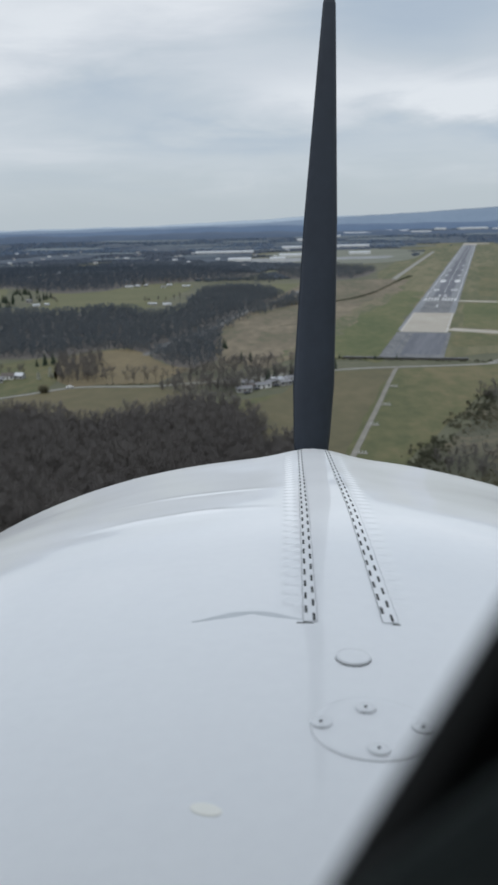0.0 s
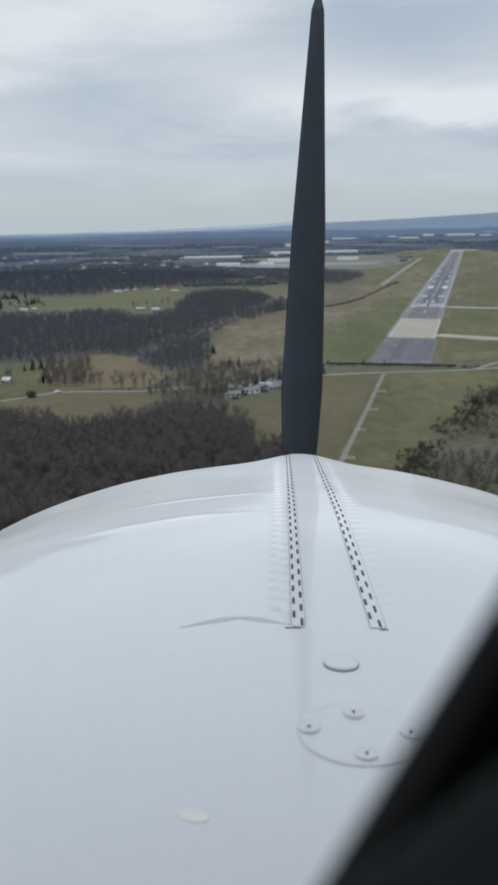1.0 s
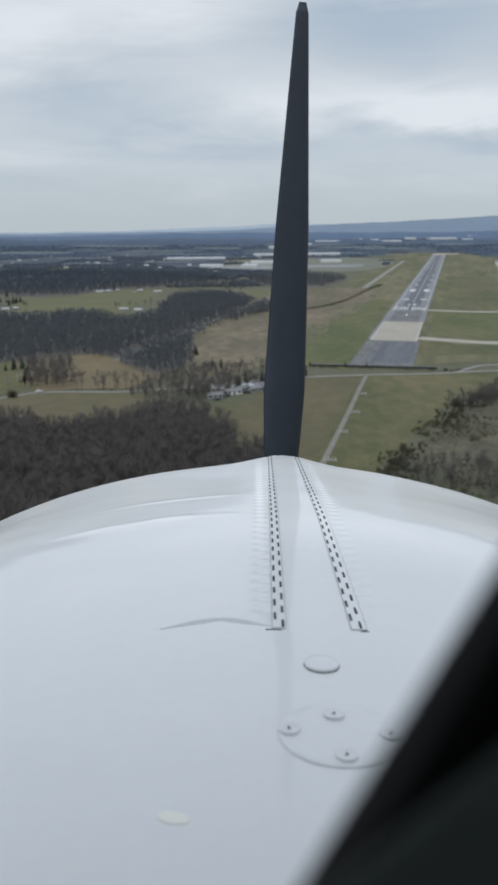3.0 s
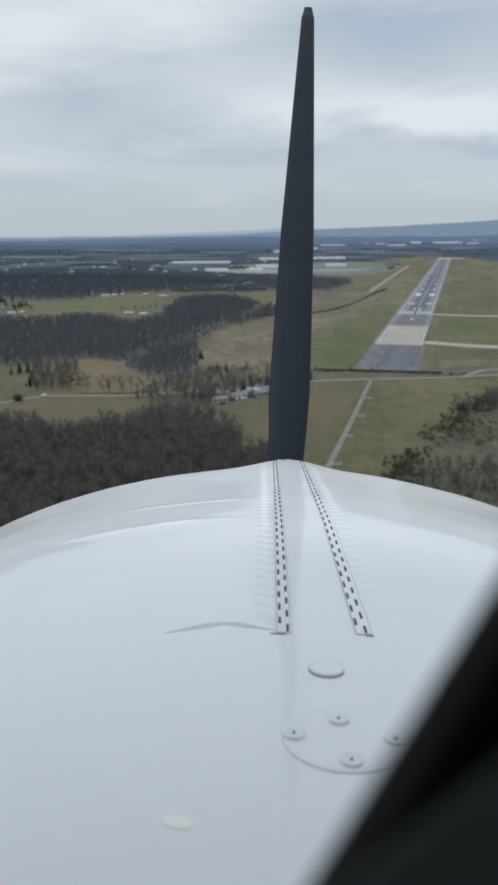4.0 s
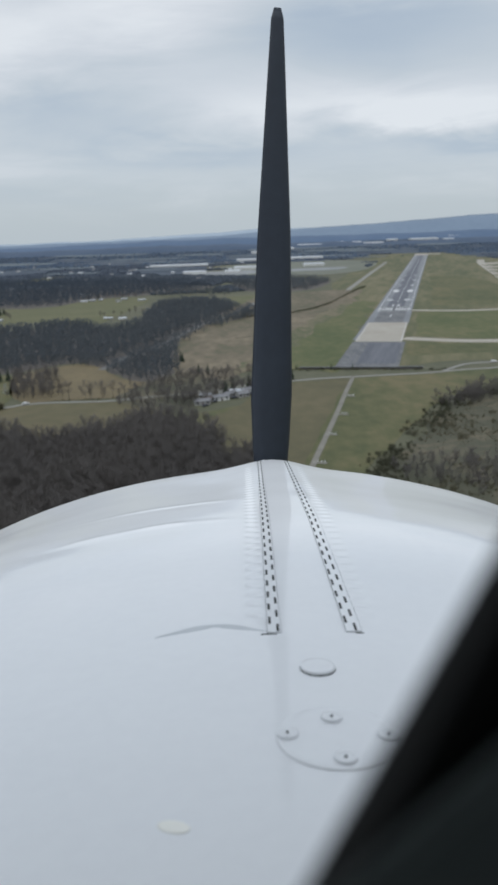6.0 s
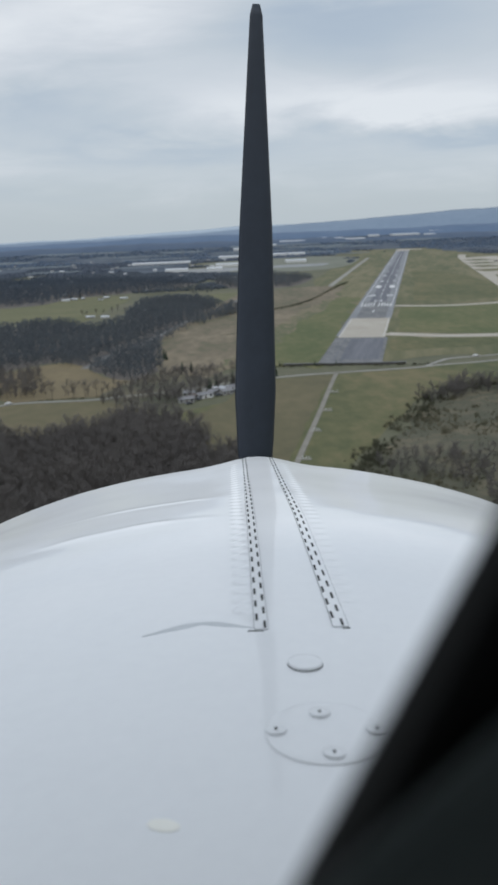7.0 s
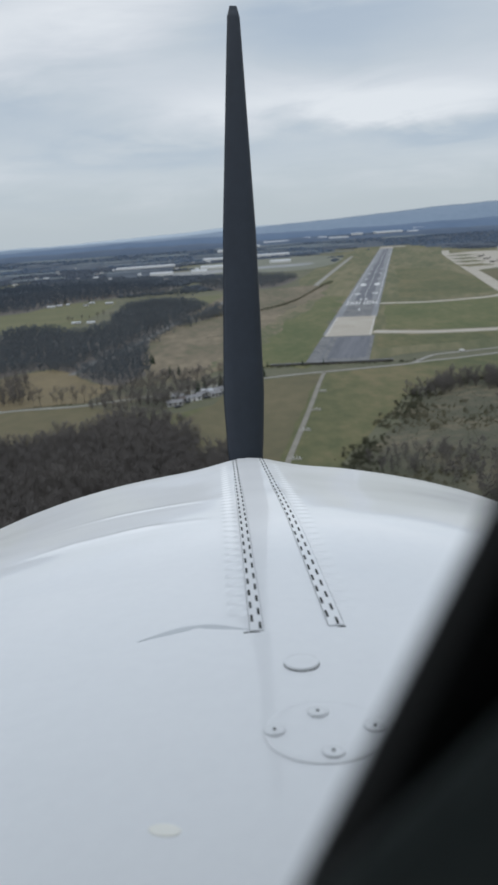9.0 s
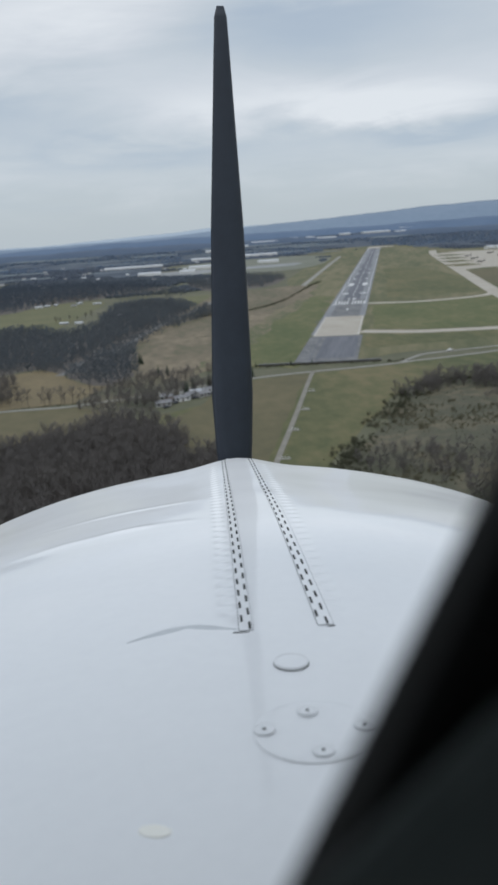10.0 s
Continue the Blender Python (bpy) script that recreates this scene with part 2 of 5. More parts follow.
M["white_paint"].node_tree.nodes["Principled BSDF"].inputs["Specular IOR Level"].default_value = 0.15

# ---- mesh helpers ----


def link(name, mesh, material, parent=None, label=""):
    ob = new(name, mesh)
    if material and not mesh.materials:
        mesh.materials.append(material)
    if parent:
        ob.parent = parent
    if label:
        ob["label"] = label
    return ob


def part(name, bm, material, parent=None, label="", smooth=False):
    me = bpy.data.meshes.new(name)
    bm.to_mesh(me)
    bm.free()
    if smooth:
        me.polygons.foreach_set("use_smooth", [True] * len(me.polygons))
    return link(name, me, material, parent, label)


def tris(name, v, f, material, parent=None, label=""):
    """A mesh from arrays of points and triangles."""
    v, f = np.asarray(v, dtype=np.float32), np.asarray(f, dtype=np.int32)
    me = bpy.data.meshes.new(name)
    me.vertices.add(len(v))
    me.vertices.foreach_set("co", v.ravel())
    me.loops.add(f.size)
    me.loops.foreach_set("vertex_index", f.ravel())
    me.polygons.add(len(f))
    me.polygons.foreach_set("loop_start", np.arange(0, f.size, 3, dtype=np.int32))
    me.update(calc_edges=True)
    return link(name, me, material, parent, label)


def box(bm, x, y, z, sx, sy, sz, turn=0.0, bevel=0.0):
    """A box centred at x, y with its foot at z."""
    m = Matrix.Translation((x, y, z + sz / 2)) @ Matrix.Rotation(radians(turn), 4, "Z") @ Matrix.Diagonal((sx, sy, sz, 1))
    made = bmesh.ops.create_cube(bm, size=1.0, matrix=m)
    if bevel:
        edges = list({e for q in made["verts"] for e in q.link_edges})
        bmesh.ops.bevel(bm, geom=edges, offset=bevel, segments=1, affect="EDGES")


def thing(name, m, label, category, group="", kind=""):
    ob = new(name)
    ob.matrix_world = m
    return tagged(ob, label, category, group, kind)


def smooth_line(points, steps=8):
    """A Catmull-Rom line through plan points."""
    p = [Vector(q) for q in points]
    p = [p[0] * 2 - p[1]] + p + [p[-1] * 2 - p[-2]]
    out = []
    for i in range(1, len(p) - 2):
        for k in range(steps):
            t = k / steps
            out.append(0.5 * (2 * p[i] + (p[i + 1] - p[i - 1]) * t + (2 * p[i - 1] - 5 * p[i] + 4 * p[i + 1] - p[i + 2]) * t * t
                              + (3 * p[i] - p[i - 1] - 3 * p[i + 1] + p[i + 2]) * t ** 3))
    return out + [p[-2]]


def rise(x, y):
    """Far land climbs gently, raised to fit the horizon in the camera's view."""
    r = math.hypot(x, y)
    k = min(1.0, max(0.0, (r - 3300) / 1500))
    return 62 * k * k * (3 - 2 * k) + 12 * k * noise.noise((x * 0.0011, y * 0.0011, 3.0))


def sheet(name, outline, z, material, label, category="field", soft=True, edge=4.0):
    """A patch of ground with a slightly wandering edge, lying on the land."""
    line = smooth_line([(x, y) for x, y in outline] + [outline[0]], 7)[:-1] if soft else [Vector(p) for p in outline]
    bm = bmesh.new()
    ring = []
    for p in line:
        x, y = p.x, p.y
        if soft:
            x += edge * noise.noise((x * 0.05, y * 0.05, 1.0))
            y += edge * 2 * noise.noise((x * 0.05, y * 0.05, 7.0))
        ring.append(bm.verts.new((x, y, z + rise(x, y))))
    face = bm.faces.new(ring)
    face.normal_update()
    if face.normal.z < 0:
        face.normal_flip()
    bmesh.ops.triangulate(bm, faces=[face])
    return tagged(part(name, bm, material), label, category, kind="structure")


def strip(name, points, width, z, material, label="", category="road", parent=None, kind="structure", steps=8):
    """A road or track along a line, with a little thickness."""
    line = smooth_line(points, steps) if len(points) > 2 else [Vector(p) for p in points]
    bm = bmesh.new()
    rows = []
    for i, p in enumerate(line):
        d = (line[min(i + 1, len(line) - 1)] - line[max(i - 1, 0)]).normalized()
        s = Vector((d.y, -d.x)) * width / 2
        g = rise(p.x, p.y)
        rows.append([bm.verts.new((p.x - s.x, p.y - s.y, z + g)), bm.verts.new((p.x + s.x, p.y + s.y, z + g)),
                     bm.verts.new((p.x - s.x * 1.03, p.y - s.y * 1.03, g - 0.2)), bm.verts.new((p.x + s.x * 1.03, p.y + s.y * 1.03, g - 0.2))])
    for a, b in zip(rows, rows[1:]):
        bm.faces.new((a[0], a[1], b[1], b[0]))
        bm.faces.new((a[2], a[0], b[0], b[2]))
        bm.faces.new((a[1], a[3], b[3], b[1]))
    ob = part(name, bm, material, parent)
    return tagged(ob, label, category, kind=kind) if not parent else ob


# ---- ground ----


def build_ground():
    bm = bmesh.new()
    radii = [0, 120, 250, 400, 600, 900, 1300, 1800, 2400] + list(range(2470, 4990, 70)) + [4990]
    last = [bm.verts.new((0, 0, 0))]
    n = 120
    for r in radii[1:]:
        ring = [bm.verts.new((r * math.sin(2 * math.pi * i / n), r * math.cos(2 * math.pi * i / n),
                              rise(r * math.sin(2 * math.pi * i / n), r * math.cos(2 * math.pi * i / n)))) for i in range(n)]
        for i in range(n):
            j = (i + 1) % n
            if len(last) == 1:
                bm.faces.new((last[0], ring[j], ring[i]))
            else:
                bm.faces.new((last[i], last[j], ring[j], ring[i]))
        last = ring
    bmesh.ops.recalc_face_normals(bm, faces=bm.faces)
    if sum(f.normal.z for f in bm.faces) < 0:
        bmesh.ops.reverse_faces(bm, faces=bm.faces)
    tagged(part("ground", bm, M["ground"], smooth=True), "olive and tan early spring farmland reaching the horizon", "ground", kind="structure")


build_ground()

# woods' floors and fields, each a few centimetres above the other
NEAR_WOOD = [(-152, 400), (-163, 440), (-155, 466), (-132, 456), (-113, 448), (-96, 440), (-83, 454), (-75, 471), (-68, 484), (-54, 481), (-39, 475), (-25, 460), (-17, 430), (-8, 402), (2, 388), (22, 354), (28, 325), (30, 230), (-30, 190), (-150, 230), (-158, 300), (-150, 350)]
MID_WOOD = [(-343, 1001), (-276, 985), (-236, 994), (-219, 1040), (-183, 1000), (-162, 976), (-137, 947), (-122, 958), (-117, 1025), (-122, 1148), (-111, 1300), (-50, 1325), (-13, 1248), (11, 1140), (40, 1130), (48, 1075), (18, 1035), (-4, 1005), (-37, 930), (-51, 845), (-59, 800), (-52, 733), (-46, 667), (-55, 618), (-72, 614), (-85, 626), (-99, 654), (-111, 679), (-123, 699), (-134, 713), (-150, 701), (-166, 684), (-180, 664), (-212, 661), (-260, 663), (-330, 700)]
FAR_WOOD = [(-600, 1330), (-460, 1395), (-354, 1293), (-312, 1286), (-275, 1322), (-255, 1386), (-226, 1442), (-170, 1480), (-100, 1540), (-50, 1700), (-220, 1900), (-500, 2000), (-700, 1950), (-660, 1600)]
SPINNEY = [(-150, 1410), (-118, 1436), (-60, 1452), (-20, 1402), (0, 1470), (-40, 1590), (-110, 1530)]
CLUMP = [(-8, 1743), (106, 1860), (164, 1801), (189, 1695), (123, 1480), (20, 1500), (-7, 1600)]
BRUSH = [(64, 372), (94, 432), (127, 506), (144, 526), (190, 536), (320, 545), (420, 460), (330, 240), (180, 180), (60, 190), (46, 280), (50, 340)]
THICKET = [(-82, 556), (-70, 592), (-51, 630), (-27, 618), (-7, 604), (6, 590), (-7, 563), (-24, 543), (-35, 513), (-58, 516), (-77, 537)]
for outline, lab in ((NEAR_WOOD, "brown leaf litter under the bare woods"), (MID_WOOD, "brown leaf litter under the wide bare woods"),
                     (FAR_WOOD, "dark leaf litter under distant woods"), (CLUMP, "dark floor of a clump of trees")):
    sheet("ground", outline, 0.06, M["litter"], lab, "ground")
sheet("field", [(-354, 1285), (-312, 1278), (-275, 1314), (-255, 1378), (-221, 1433), (-162, 1435), (-144, 1358), (-150, 1224), (-160, 1120), (-170, 1020), (-203, 1030), (-243, 1060), (-280, 1040), (-300, 1060), (-325, 1142)], 0.16, M["meadow"], "pale green meadow between bare woods")
sheet("field", [(-560, 1288), (-499, 1357), (-456, 1380), (-412, 1228), (-415, 1160), (-520, 1154)], 0.16, M["meadow"], "pale meadow behind dark evergreens")
sheet("field", [(-19, 1394), (49, 1419), (71, 1483), (41, 1324), (8, 1244)], 0.16, M["meadow"], "small pale green meadow beside woods")
sheet("field", [(-174, 649), (-164, 676), (-148, 693), (-132, 705), (-120, 694), (-108, 672), (-95, 642), (-85, 623), (-67, 609), (-52, 605), (-52, 584), (-64, 563), (-73, 553), (-100, 551), (-119, 550), (-138, 547), (-156, 574)], 0.12, M["gold"], "golden stubble field with bare tree rows", edge=1.5)
sheet("field", [(-360, 560), (-252, 574), (-232, 617), (-209, 645), (-178, 655), (-160, 600), (-152, 545), (-166, 520), (-205, 492), (-360, 440)], 0.12, M["olive"], "olive farmyard lawn beside a country road", edge=1.5)
sheet("field", [(-168, 510), (-137, 536), (-118, 539), (-85, 538), (-62, 545), (-48, 545), (-42, 500), (-60, 470), (-96, 420), (-141, 430), (-178, 470)], 0.16, M["dry_grass"], "dry olive pasture between a road and woods", edge=1.5)
sheet("field", [(-187, 487), (-177, 484), (-158, 423), (-166, 417), (-190, 455)], 0.2, M["meadow"], "bright yellow-green lawn beside a drive", edge=1.0)
sheet("ground", THICKET, 0.2, M["scrub"], "brown scrub between the road and houses", "scrubland")
sheet("field", [(-42, 961), (9, 1039), (104, 1233), (164, 1307), (174, 1221), (111, 990), (74, 879), (31, 734), (0, 628), (-23, 600), (-49, 646), (-58, 762), (-56, 870)], 0.12, M["tan"], "wide tan stubble field beside the airfield")
sheet("field", [(30, 1355), (121, 1439), (211, 1448), (181, 1304), (93, 1101), (31, 1057), (0, 1040), (-30, 1000), (-10, 1150)], 0.18, M["tan"], "tan stubble field behind a hedgerow")
sheet("field", [(160, 1215), (185, 1170), (104, 783), (72, 642), (40, 648), (2, 652), (32, 780), (70, 930), (120, 1100)], 0.15, M["mixed"], "patchy green and tan grass beside stubble", edge=14.0)
sheet("field", [(174, 1221), (195, 1170), (110, 783), (75, 644), (46, 652), (14, 655), (50, 780), (90, 930)], 0.18, M["green"], "spring green grass beside the runway", edge=16.0)
sheet("field", [(10, 560), (36, 588), (134, 602), (194, 618), (330, 640), (330, 545), (170, 540), (134, 526), (86, 434), (59, 377), (51, 340), (46, 240), (44, 150), (-14, 150), (-18, 400), (-30, 470), (-34, 490), (0, 514)], 0.12, M["olive"], "olive grass field before the runway")
sheet("field", [(8, 548), (34, 582), (78, 594), (66, 545), (50, 474), (28, 376), (4, 268), (-12, 250), (-16, 400), (-24, 462), (0, 514)], 0.16, M["dry_grass"], "drier olive grass beside the gravel track", edge=1.5)
sheet("field", BRUSH, 0.2, M["scrub"], "rough scrubland with tan clearings", "scrubland", edge=7.0)
sheet("field", [(120, 640), (170, 655), (420, 700), (1200, 1300), (1320, 2150), (930, 2440), (800, 2520), (790, 2900), (800, 3240), (540, 3260), (420, 2650), (190, 1650), (170, 1260), (150, 940)], 0.10, M["mown"], "mown airfield grass round the runway")

sheet("field", [(175, 815), (240, 775), (420, 775), (420, 1090), (320, 1030), (235, 1045), (205, 960)], 0.16, M["green"], "greener grass between two taxiways")
sheet("field", [(150, 690), (230, 700), (330, 720), (300, 735), (200, 752), (165, 775), (140, 700)], 0.16, M["olive"], "olive grass beside the blast pad")
sheet("field", [(260, 1120), (330, 1110), (400, 1160), (470, 1600), (420, 1800), (350, 1500)], 0.16, M["olive"], "olive patch in the airfield grass")

# ---- the runway: along A, across B, from its threshold ----
O, A, B = Vector((199, 1062)), Vector((0.2324, 0.9726)), Vector((0.9726, -0.2324))


def on_runway(s, c):
    p = O + A * s + B * (c * 0.93 - 1.5)
    return (p.x, p.y)


def slab(name, s0, s1, c0, c1, z, material, parent, label=""):
    bm = bmesh.new()
    lo = [bm.verts.new((*on_runway(s, c), -0.1)) for s, c in ((s0, c0), (s0, c1), (s1, c1), (s1, c0))]
    hi = [bm.verts.new((*on_runway(s, c), z)) for s, c in ((s0, c0), (s0, c1), (s1, c1), (s1, c0))]
    bm.faces.new(hi)
    for i in range(4):
        bm.faces.new((lo[i], lo[(i + 1) % 4], hi[(i + 1) % 4], hi[i]))
    bmesh.ops.recalc_face_normals(bm, faces=bm.faces)
    return part(name, bm, material, parent, label)


def build_runway():
    root = thing("runway", Matrix.Identity(4), "long asphalt runway with pale edges and white markings", "runway", kind="structure")
    slab("blast_pad", -432, -290, -25, 27, 0.30, M["asphalt"], root, "dark asphalt pad before the runway")
    slab("concrete_pad", -290, -132, -23, 24, 0.34, M["concrete"], root, "buff concrete slab")
    slab("pavement", -132, 2255, -23, 23, 0.32, M["shoulder"], root, "pale weathered asphalt")
    slab("shoulder_strip", -280, 2100, -26, -23, 0.26, M["shoulder"], root, "worn pale shoulder")
    slab("shoulder_strip", -132, 2100, 23, 25, 0.26, M["shoulder"], root, "worn pale shoulder")
    slab("rubber_strip", -132, 0, -17, 18, 0.36, M["asphalt"], root, "darker worn asphalt")
    slab("worn_patch", -418, -300, -9, 24, 0.315, M["rubber"], root, "darker worn asphalt")
    for c in (-14, -6.5, 3, 9, 15.5):
        slab("pad_joint", -425, -296, c - 0.5, c + 0.5, 0.33, M["rubber"], root, "dark tarred joint")
    slab("rubber_strip", 60, 980, -12, 12, 0.36, M["rubber"], root, "dark tyre-worn centre strip")
    slab("rubber_strip", 980, 2150, -8.5, 8.5, 0.36, M["rubber"], root, "dark tyre-worn centre strip")
    slab("concrete_pad", 2060, 2255, -27, 27, 0.44, M["concrete"], root, "buff concrete at the far end")
    slab("concrete_pad", 2170, 2255, 27, 75, 0.40, M["concrete"], root, "buff concrete at the far end")
    slab("rubber_strip", 0, 60, -20.5, 20.5, 0.36, M["asphalt"], root, "darker worn asphalt")
    for k in range(10):
        c = -19.2 + k * 3.9 if k < 5 else -15.9 + k * 3.9
        slab("threshold_stripe", 2, 46, c - 0.85, c + 0.85, 0.40, M["paint"], root)
    for side in (-1, 1):
        slab("aiming_mark", 310, 358, side * 12 - 4.5, side * 12 + 4.5, 0.40, M["paint"], root)
        for s, count in ((150, 3), (455, 2), (610, 2), (760, 1)):
            for i in range(count):
                c = side * (10 + 3.2 * i)
                slab("touchdown_mark", s, s + 24, c - 1.0, c + 1.0, 0.40, M["paint"], root)
        slab("edge_stripe", 0, 2200, side * 21.3 - 0.35, side * 21.3 + 0.35, 0.40, M["paint"], root)
    for s in range(120, 2150, 60):
        slab("centre_stripe", s, s + 36, -0.5, 0.5, 0.41, M["paint"], root)
    slab("runway_figure", 66, 84, -5.5, -2.5, 0.41, M["paint"], root, "plain white bar in place of a figure")
    slab("runway_figure", 66, 84, 1.5, 5.5, 0.41, M["paint"], root, "plain white bar in place of a figure")
    for c in (-21.8, 22.4):
        slab("pad_edge_stripe", -286, -134, c - 0.22, c + 0.22, 0.40, M["paint"], root)
    slab("lead_in_stripe", -70, -45, -0.8, 0.8, 0.41, M["paint"], root)


build_runway()
strip("taxiway", [(158, 799), (176, 786), (200, 771), (228, 762), (330, 746), (420, 760)], 19, 0.30, M["concrete"], "buff concrete taxiway joining the runway", "taxiway")
strip("taxiway", [(222, 1064), (275, 1040), (330, 1042), (370, 1056), (394, 1084)], 14.5, 0.28, M["concrete"], "buff concrete taxiway crossing the grass", "taxiway")
strip("taxiway", [(352, 860), (372, 960), (397, 1082), (427, 1220), (482, 1461), (557, 1797), (668, 2282), (735, 2520)], 21, 0.26, M["concrete"], "long buff concrete taxiway beside the runway", "taxiway")
sheet("apron", [(503, 1550), (560, 1588), (700, 1560), (1000, 1750), (1250, 2050), (900, 2230), (826, 2290), (760, 2340), (690, 2300), (672, 2290)], 0.24, M["concrete"], "buff concrete aircraft apron", "apron", soft=False)
for x0, y0, x1, y1, deep in ((530, 1712, 588, 1716, 78), (570, 1860, 622, 1862, 76), (604, 1998, 658, 2004, 72), (642, 2150, 700, 2164, 74)):
    strip("taxiway_verge", [(x0, y0), (x1, y1)], deep, 0.34, M["olive"], "mown grass island on the apron", "verge")
sheet("field", [(484, 1500), (560, 1550), (760, 1530), (1000, 1640), (960, 1250), (520, 960), (425, 1100), (446, 1220)], 0.18, M["dry_grass"], "dry tan grass beside the apron")
strip("airfield_road", [(192, 1452), (320, 1990), (459, 2567)], 9, 0.24, M["road"], "pale track along the airfield edge", "track")

strip("ditch", [(-2, 844), (9, 851), (23, 858), (35, 856)], 5, 0.24, M["scrub"], "dark weedy ditch across the tan stubble", "ditch")

# roads and the approach-light track
strip("road", [(-460, 430), (-243, 474), (-205, 488), (-168, 514), (-151, 528), (-137, 540), (-118, 543), (-85, 542), (-61, 550), (-44, 555), (-25, 564), (0, 577)], 3.2, 0.30, M["road"], "pale country road past fields and woods")
strip("road", [(0, 578), (36, 592), (68, 599), (134, 606), (164, 614), (192, 619), (300, 650)], 3.6, 0.30, M["road"], "pale country road before the runway")
strip("road", [(150, 612), (166, 632), (176, 640), (200, 645), (330, 668)], 3.6, 0.32, M["road"], "narrow service road curving off the road")
strip("road", [(-110, 670), (-103, 694), (-99, 730), (-87, 760), (-65, 849), (-41, 976), (-18, 1045), (12, 1177), (76, 1482), (135, 1730)], 6.0, 0.30, M["lane"], "pale road winding through the woods")
strip("track", [(82, 601), (70, 548), (54, 474), (32, 376), (8, 268)], 2.8, 0.30, M["dirt"], "straight gravel track through the olive field", "track")
strip("road", [(-187, 499), (-176, 478), (-167, 458), (-160, 430), (-185, 350)], 3.2, 0.28, M["road"], "narrow farm drive beside a lawn")

# ---- far land and hills ----
AIRFIELD = [(100, 640), (420, 660), (1300, 1250), (1400, 2150), (950, 2450), (815, 2540), (805, 2900), (830, 3320), (560, 3400), (380, 2900), (-60, 2750), (-140, 2150), (170, 1900), (190, 1480), (20, 1200), (40, 1000)]


def inside(px, py, outline):
    """Which of the points lie in the outline (even-odd)."""
    hit = np.zeros(len(px), dtype=bool)
    n = len(outline)
    for i in range(n):
        (x0, y0), (x1, y1) = outline[i], outline[(i + 1) % n]
        if y0 == y1:
            continue
        cross = ((y0 > py) != (y1 > py)) & (px < (x1 - x0) * (py - y0) / (y1 - y0) + x0)
        hit ^= cross
    return hit


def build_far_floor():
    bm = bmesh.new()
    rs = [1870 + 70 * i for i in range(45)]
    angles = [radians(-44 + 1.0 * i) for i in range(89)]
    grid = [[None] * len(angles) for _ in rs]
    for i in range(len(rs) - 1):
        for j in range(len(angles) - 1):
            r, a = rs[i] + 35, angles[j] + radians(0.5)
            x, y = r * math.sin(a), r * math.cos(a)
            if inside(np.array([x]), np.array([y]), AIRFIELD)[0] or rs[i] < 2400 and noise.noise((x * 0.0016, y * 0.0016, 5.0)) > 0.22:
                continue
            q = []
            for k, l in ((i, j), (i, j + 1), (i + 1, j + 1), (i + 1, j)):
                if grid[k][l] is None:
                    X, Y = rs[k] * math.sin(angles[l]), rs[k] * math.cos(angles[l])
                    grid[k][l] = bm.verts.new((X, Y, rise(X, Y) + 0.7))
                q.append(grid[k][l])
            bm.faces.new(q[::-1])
    tagged(part("ground", bm, M["hazed_far_land"], smooth=True), "patchwork of distant woods and fields tinted dark blue for haze", "ground", kind="structure")


build_far_floor()
sheet("field", [(0, 2000), (130, 1960), (300, 2080), (430, 2600), (330, 2900), (120, 2850), (-40, 2600)], 0.16, M["pale"], "pale distant field before warehouses")
sheet("field", [(-180, 2130), (-20, 2080), (90, 2220), (30, 2330), (-150, 2290)], 0.22, M["gravel"], "pale gravel yard among distant warehouses", "yard")
sheet("field", [(120, 2180), (260, 2200), (300, 2330), (160, 2330)], 0.22, M["gravel"], "pale gravel yard near the airfield", "yard")
FAR_FIELDS = ((470, 3050, 150, 60), (330, 3350, 260, 70), (60, 3300, 220, 60), (560, 3620, 240, 50), (-60, 2950, 160, 60), (960, 3800, 300, 60), (-160, 3700, 200, 60), (-620, 2900, 260, 90), (-250, 3250, 300, 80), (260, 3900, 420, 90), (-900, 3400, 300, 100), (820, 4250, 500, 90), (-420, 1820, 120, 60), (-700, 2150, 160, 70), (150, 3560, 380, 50), (420, 3720, 300, 60), (-380, 3540, 340, 50), (700, 3900, 360, 60), (-620, 3820, 420, 60), (-40, 4000, 300, 60), (-240, 2560, 200, 50), (-480, 2460, 160, 60), (1150, 3950, 420, 60))
for cx, cy, w, d in FAR_FIELDS:
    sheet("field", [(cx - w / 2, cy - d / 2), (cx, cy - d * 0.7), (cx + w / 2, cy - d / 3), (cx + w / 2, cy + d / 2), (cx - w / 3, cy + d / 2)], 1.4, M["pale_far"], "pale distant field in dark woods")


def build_ridge(name, far, profile, material, label):
    """A long hill seen from afar: bearing and crest height, with a sloping face and a back."""
    bm = bmesh.new()
    rows = []
    for k in range(181):
        a = -45 + 0.5 * k
        for (a0, h0), (a1, h1) in zip(profile, profile[1:]):
            if a0 <= a <= a1:
                h = h0 + (h1 - h0) * (a - a0) / (a1 - a0)
        h += 7.0 * noise.noise((a * 0.35, far * 0.01, 0)) + 2.4 * noise.noise((a * 1.7, far * 0.01, 4))
        row = []
        for back, share in ((-260, 0.0), (-170, 0.55), (-80, 0.85), (0, 1.0), (60, 0.0)):
            r = far + back
            g = rise(r * math.sin(radians(a)), r * math.cos(radians(a))) - 6
            row.append(bm.verts.new((r * math.sin(radians(a)), r * math.cos(radians(a)), g + (h - g) * share)))
        rows.append(row)
    for p, q in zip(rows, rows[1:]):
        for i in range(4):
            bm.faces.new((p[i], q[i], q[i + 1], p[i + 1]))
    tagged(part(name, bm, material, smooth=True), label, "hills", kind="structure")


